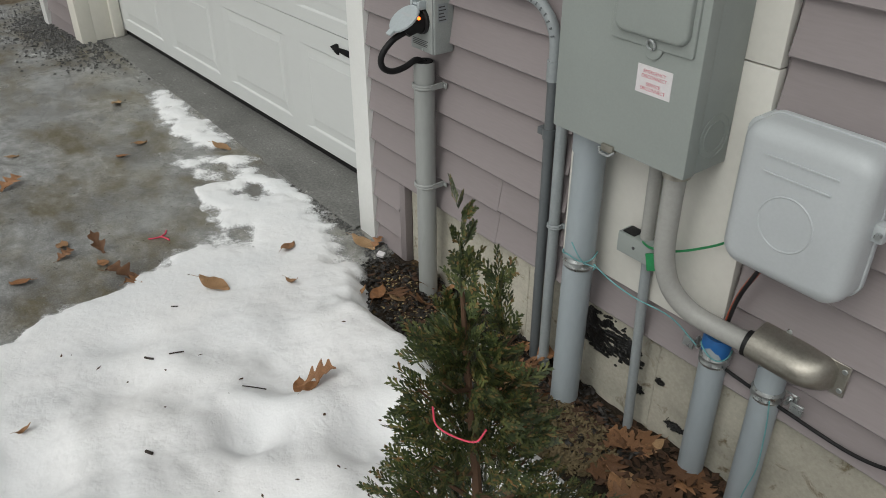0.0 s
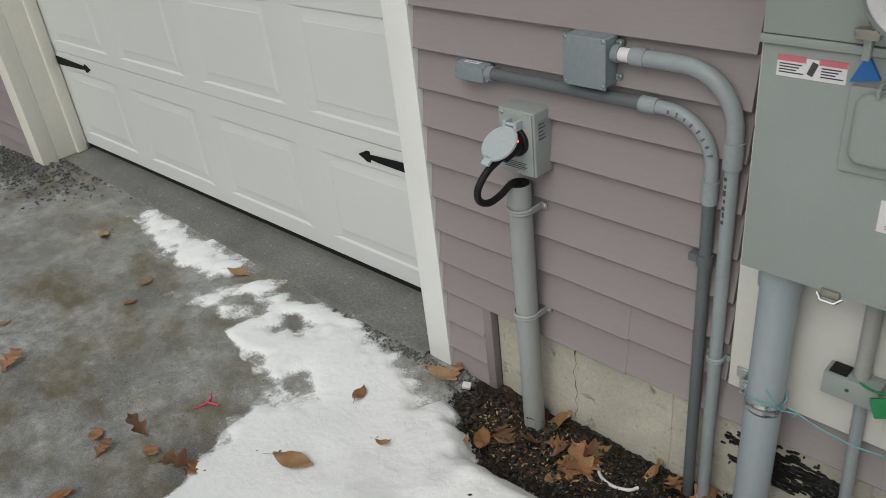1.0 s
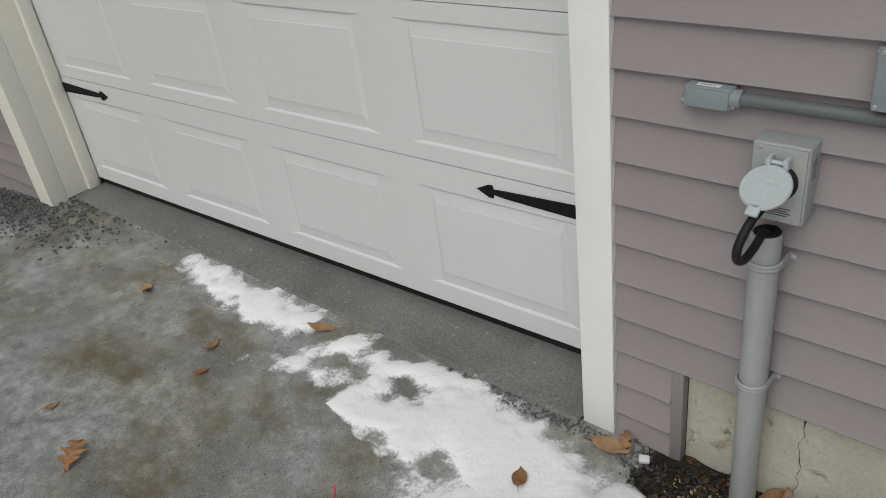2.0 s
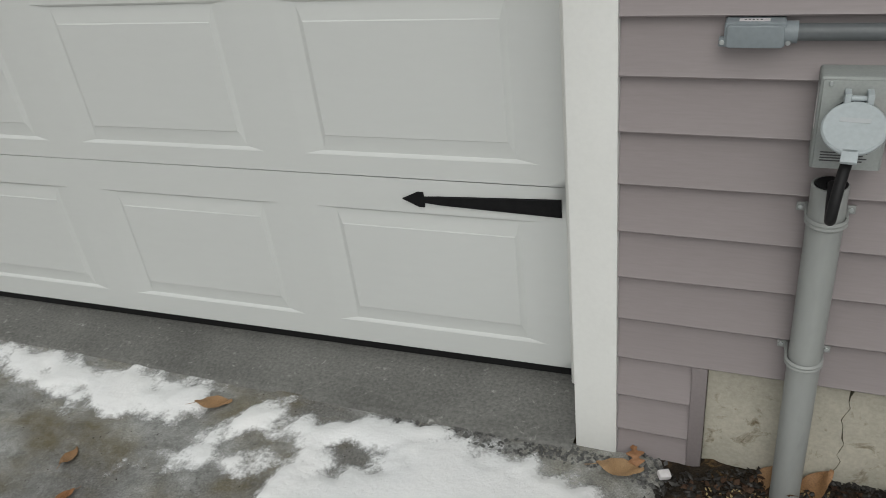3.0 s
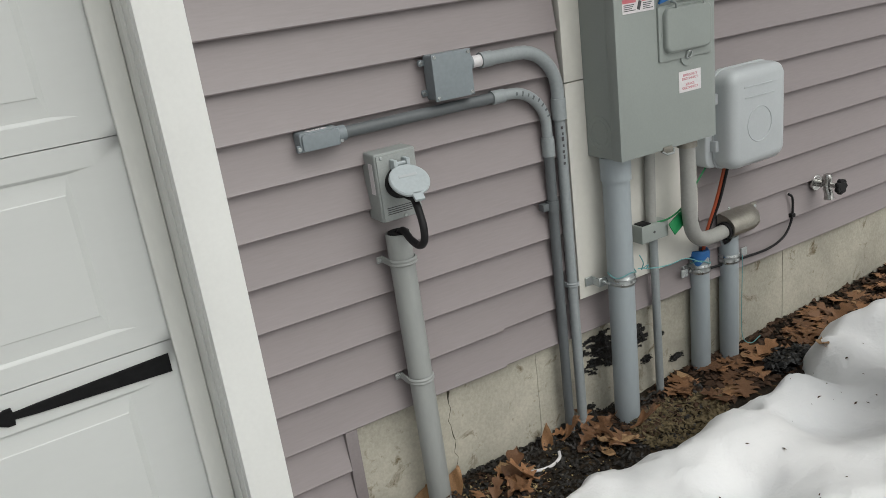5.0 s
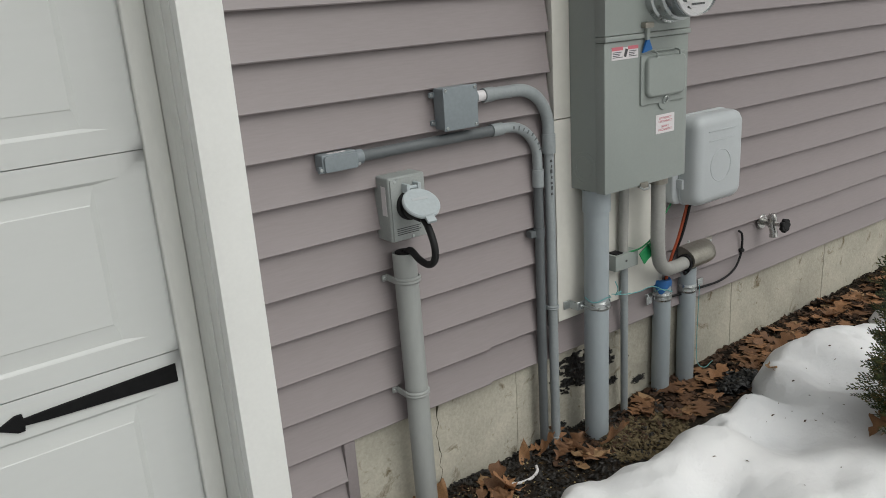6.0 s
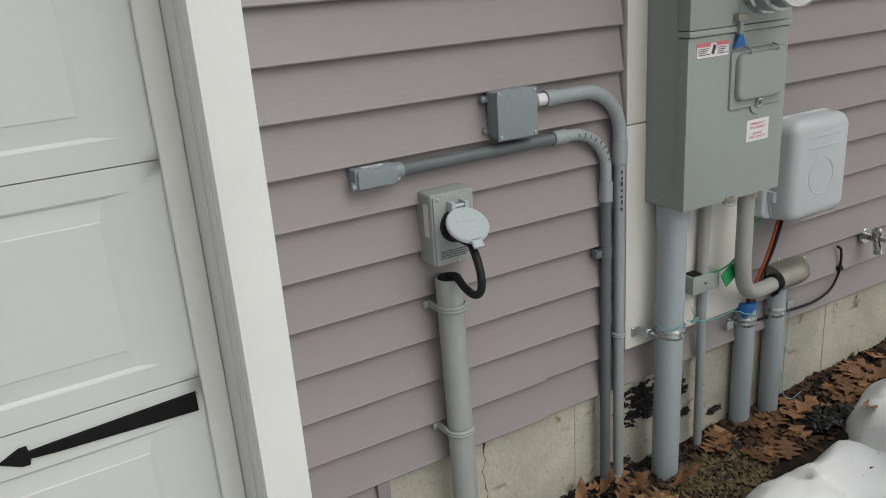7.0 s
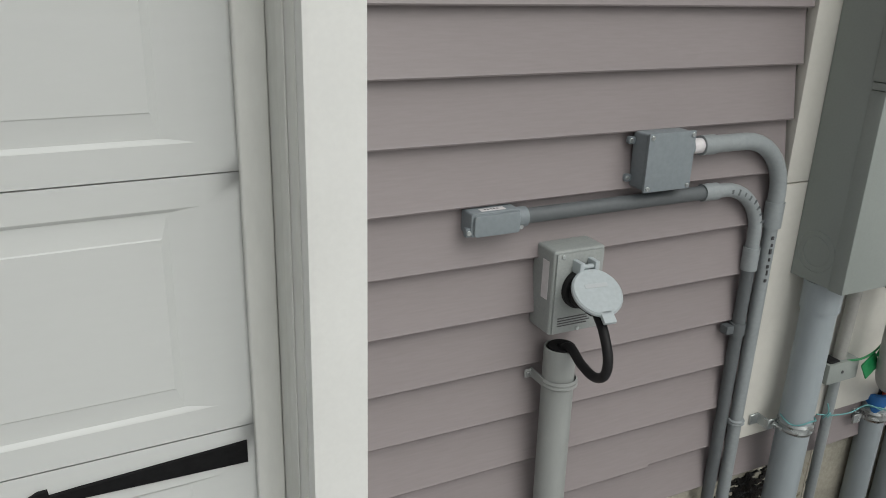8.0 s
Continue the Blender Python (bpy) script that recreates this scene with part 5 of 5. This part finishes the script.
for x, y, size, kind, turn, rx in ((-0.03, -0.63, 0.125, 3, -65, 6), (-0.11, -0.32, 0.085, 3, 30, 0), (0.14, -0.435, 0.055, 4, -70, 0), (0.665, -0.625, 0.105, 0, -35, 22), (0.63, -0.675, 0.070, 3, 60, 14), (0.69, -0.67, 0.06, 3, 10, 8),
                                   (0.36, -1.30, 0.04, 4, 0, 0), (1.62, -0.315, 0.08, 3, -50, 0), (0.30, -0.27, 0.04, 4, 20, 0)):
    leaf(x, y, snow_top(x, y) + 0.001, size, kind, turn, rx, label=ON_SNOW)
leaf(0.02, -0.085, 0.003, 0.11, 3, -75, label="tan leaf at the foot of the casing")
leaf(0.045, -0.035, 0.002, 0.06, 1, 20, 40, label="tan leaf propped against the casing")
leaf(0.31, -0.215, 0.0, 0.10, 3, 35, 8, label="pale tan leaf on the mulch")
leaf(0.44, -0.02, -0.01, 0.13, 3, -60, 55, label="rust brown leaf propped against the foundation")
leaf(0.34, -0.02, -0.01, 0.11, 3, -70, 60, label="rust brown leaf propped against the foundation")
leaf(0.76, -0.03, 0.0, 0.09, 4, -40, 35, label="pale curled leaf propped against the foundation")
for k in range(15):
    x, y = 0.30 + 0.40 * rnd.random(), -0.21 + 0.17 * rnd.random()
    leaf(x, y, soil_height(x, y) + 0.002, rnd.uniform(0.055, 0.10), rnd.choice((0, 1, 2, 5, 3)), 360 * rnd.random(), rnd.uniform(-8, 8))
for k in range(11):
    x = 0.80 + 0.24 * rnd.random()
    y = -0.19 + 0.17 * rnd.random()
    leaf(x, y, soil_height(x, y) + 0.004 + 0.008 * rnd.random(), rnd.uniform(0.06, 0.11), rnd.choice((0, 1, 2, 3, 3, 5)), 360 * rnd.random(), rnd.uniform(-9, 9), rnd.uniform(-9, 9))
for k in range(210):
    x = 1.22 + 2.55 * rnd.random() ** 1.1
    y = -0.02 - (0.17 if x < 1.7 else 0.15) * rnd.random() ** 1.3 - 0.05 * rnd.random()
    leaf(x, y, soil_height(x, y) + 0.001 + 0.010 * rnd.random(), rnd.uniform(0.05, 0.10), rnd.choice((0, 0, 1, 2, 2, 3, 5)), 360 * rnd.random(), rnd.uniform(-6, 6), rnd.uniform(-6, 6), 0.5)
leaf(1.60, -0.80, snow_top(1.60, -0.80) + 0.01, 0.12, 0, 20, 30, label="brown oak leaf under the cedar")
leaf(1.50, -0.74, snow_top(1.50, -0.74) + 0.004, 0.11, 1, 80, 10, label="brown oak leaf under the cedar")
leaf(1.56, -0.76, snow_top(1.56, -0.76) + 0.004, 0.10, 2, 150, 15, label="brown oak leaf under the cedar")


def chips(name, count, place, size, material, label, flat=0.25, long=1.0):
    """Small irregular pieces joined into one mesh."""
    verts, faces = [], []
    for _ in range(count):
        x, y, z = place()
        s = size * rnd.uniform(0.45, 1.2)
        e = Euler((rnd.uniform(-0.6, 0.6), rnd.uniform(-0.6, 0.6), rnd.uniform(0, 6.3))).to_matrix()
        k = len(verts)
        for q in ((1, 0, 0), (0, 1, 0), (-1, 0, 0), (0, -1, 0), (0, 0, 1), (0, 0, -1)):
            v = Vector((q[0] * long * rnd.uniform(0.6, 1.1), q[1] * rnd.uniform(0.5, 1), q[2] * flat * rnd.uniform(0.6, 1.2))) * s
            verts.append(tuple(e @ v + Vector((x, y, z))))
        faces += [(k + a, k + b, k + c) for a, b, c in ((0, 1, 4), (1, 2, 4), (2, 3, 4), (3, 0, 4), (1, 0, 5), (2, 1, 5), (3, 2, 5), (0, 3, 5))]
    ob = mesh_object(name, verts, faces, material, label, "stuff", smooth=False)
    return ob


def around(cx, cy, rx, ry, ground, lift=0.003):
    def place():
        a, r = 6.283 * rnd.random(), math.sqrt(rnd.random())
        x, y = cx + rx * r * math.cos(a), min(0.008, cy + ry * r * math.sin(a))
        return x, y, ground(x, y) + lift * rnd.random()
    return place


def strewn(cx, cy, sx, sy, ground, lift=0.003):
    """Thick in the middle and thinning out all round."""
    def place():
        x, y = rnd.gauss(cx, sx), min(-0.06, rnd.gauss(cy, sy))
        return x, y, ground(x, y) + lift * rnd.random()
    return place


chips("wood_chips", 420, around(0.43, -0.13, 0.24, 0.11, soil_height, 0.009), 0.0046, CHIP, "pale yellow wood chips on dark mulch", 0.25, 1.7)
chips("wood_chips", 150, around(0.72, -0.14, 0.25, 0.10, soil_height, 0.008), 0.005, CHIP, "pale yellow wood chips on dark mulch")
chips("dry_grass", 2200, around(1.13, -0.19, 0.17, 0.11, soil_height, 0.014), 0.0065, STRAW, "clump of dry straw-coloured grass", 0.10, 2.2)
chips("bark_mulch", 2600, around(0.70, -0.13, 0.62, 0.17, soil_height, 0.010), 0.009, MULCH, "dark bark mulch", 0.4, 1.5)
chips("leaf_crumbs", 420, around(0.42, -0.12, 0.26, 0.12, soil_height, 0.010), 0.010, LITTER, "crumbled brown leaf litter", 0.12, 1.4)
chips("leaf_crumbs", 2200, around(1.9, -0.12, 1.1, 0.14, soil_height, 0.012), 0.014, LITTER, "crumbled brown leaf litter", 0.12, 1.4)
chips("bark_mulch", 1200, around(2.7, -0.10, 1.1, 0.16, soil_height, 0.012), 0.014, SOIL, "dark bark mulch", 0.4, 1.5)
chips("bark_mulch", 260, around(1.62, -0.19, 0.09, 0.05, soil_height, 0.035), 0.018, TAR, "dark clod of wet mulch", 0.5, 1.3)
chips("gravel", 300, around(-0.27, -0.062, 0.33, 0.030, drive_height, 0.003), 0.0075, STONE, "small grey gravel beside the casing", 0.6, 1.1)
chips("gravel", 130, around(0.12, -0.06, 0.10, 0.06, drive_height, 0.006), 0.009, STONE, "small grey gravel beside the casing", 0.6, 1.1)
chips("gravel", 2400, strewn(-3.45, -0.20, 0.42, 0.13, drive_height, 0.010), 0.0115, STONE, "grey gravel strip at the house corner", 0.6, 1.1)
chips("snow_debris", 26, around(1.2, -0.75, 0.85, 0.42, snow_top, 0.002), 0.006, LITTER, "scattered plant crumbs on snow", 0.3, 1.6)
chips("snow_debris", 30, around(1.60, -0.52, 0.35, 0.20, snow_top, 0.002), 0.004, LITTER, "scattered plant crumbs on snow", 0.3, 1.8)
chips("snow_debris", 12, around(0.2, -0.75, 0.40, 0.45, snow_top, 0.002), 0.006, LITTER, "scattered plant crumbs on snow", 0.3, 1.6)
chips("grit", 420, around(-1.2, -0.45, 1.3, 0.45, drive_height, 0.001), 0.0028, SOIL, "dark grit on the driveway", 0.5, 1.2)


def twig(pts, r):
    ob = thing("twig", tuple(pts[0]), "thin dark twig lying on the snow", "twig", "twigs")
    part("stem", T(spline(pts, 4), r, 6), TWIG, ob)


for x, y, dx, dy, r in ((0.55, -0.80, 0.05, 0.045, 0.0016), (0.24, -0.955, 0.030, 0.015, 0.0032), (0.29, -0.90, 0.02, 0.035, 0.0022), (0.0, -0.79, 0.02, 0.015, 0.002), (0.65, -1.09, 0.015, 0.01, 0.004)):
    twig([(x, y, snow_top(x, y) + 0.002), (x + dx * 0.5 + 0.006, y + dy * 0.5, snow_top(x + dx * 0.5, y + dy * 0.5) + 0.006), (x + dx, y + dy, snow_top(x + dx, y + dy) + 0.003)], r)

scrap = thing("paper_scrap", (0.118, -0.075, 0.0), "small crumpled white plastic scrap", "litter")
part("scrap", transform(box(bmesh.new(), -0.014, 0.014, -0.011, 0.011, 0, 0.014, 0.004), pose(0.118, -0.075, 0.002, 12, 8, 30)), LABEL, scrap)
strip = thing("plastic_strip", (0.70, -0.12, 0.0), "curved white plastic strip on the mulch", "litter")
part("strip", T(spline([(0.615, -0.085, 0.004), (0.65, -0.120, 0.005), (0.695, -0.130, 0.006), (0.735, -0.115, 0.006), (0.75, -0.095, 0.009)], 5), 0.0045, 8), LABEL, strip)
mark = thing("paint_mark", (-0.50, -0.64, 0.0), "small pink survey paint mark on ice", "paint mark")
mark_bm = bmesh.new()
for a in (0, 115, 235):
    d = Vector((math.cos(radians(a + 20)), math.sin(radians(a + 20)), 0))
    c = Vector((-0.50, -0.64, drive_height(-0.50, -0.64) + 0.003))
    sweep(mark_bm, [c, c + d * 0.022 + Vector((0.004, 0.004, 0)), c + d * 0.045], 0.003, 6)
part("stroke", mark_bm, PINK, mark)

# ---- siding courses ----
def courses(wall, x0, x1, z0, z1, turn=None, joints=()):
    z, k = z0, 0
    while z < z1 - 0.02:
        cut = [x0] + sorted(j for row, j in joints if row == k) + [x1]
        for i, (a, b) in enumerate(zip(cut, cut[1:])):
            bm = siding_course(a - (0.012 if i else 0), b, z + (0.0035 if i else 0), min(COURSE, z1 - z))
            if i:
                transform(bm, pose(0, 0.0022, 0))        # the left board laps over the right one
            if turn is not None:
                transform(bm, turn)
            part("siding_board", bm, SIDING, wall, angle=30)
        z += COURSE
        k += 1


courses(bay, 0.0005, 0.1605, SILL - 3 * COURSE + 0.022, SILL - 2 * COURSE - 0.001)
courses(bay, 0.0005, 0.1605, SILL - 2 * COURSE, SILL - 0.002)
courses(bay, 0.0005, 9.0, SILL, SILL + 0.107, joints=((0, 0.655), (0, 4.3)))
courses(bay, 0.0005, 0.9185, SILL + COURSE, 2.74, joints=((0, 0.66),))
courses(bay, 1.4195, 9.0, SILL + COURSE, 2.10, joints=((3, 5.2), (7, 3.1), (11, 4.6)))
courses(bay, 0.927, 9.0, 2.108, 2.74)
courses(left_wall, -3.7595, -3.2005, -0.04, 2.74, LEFT_OUT)
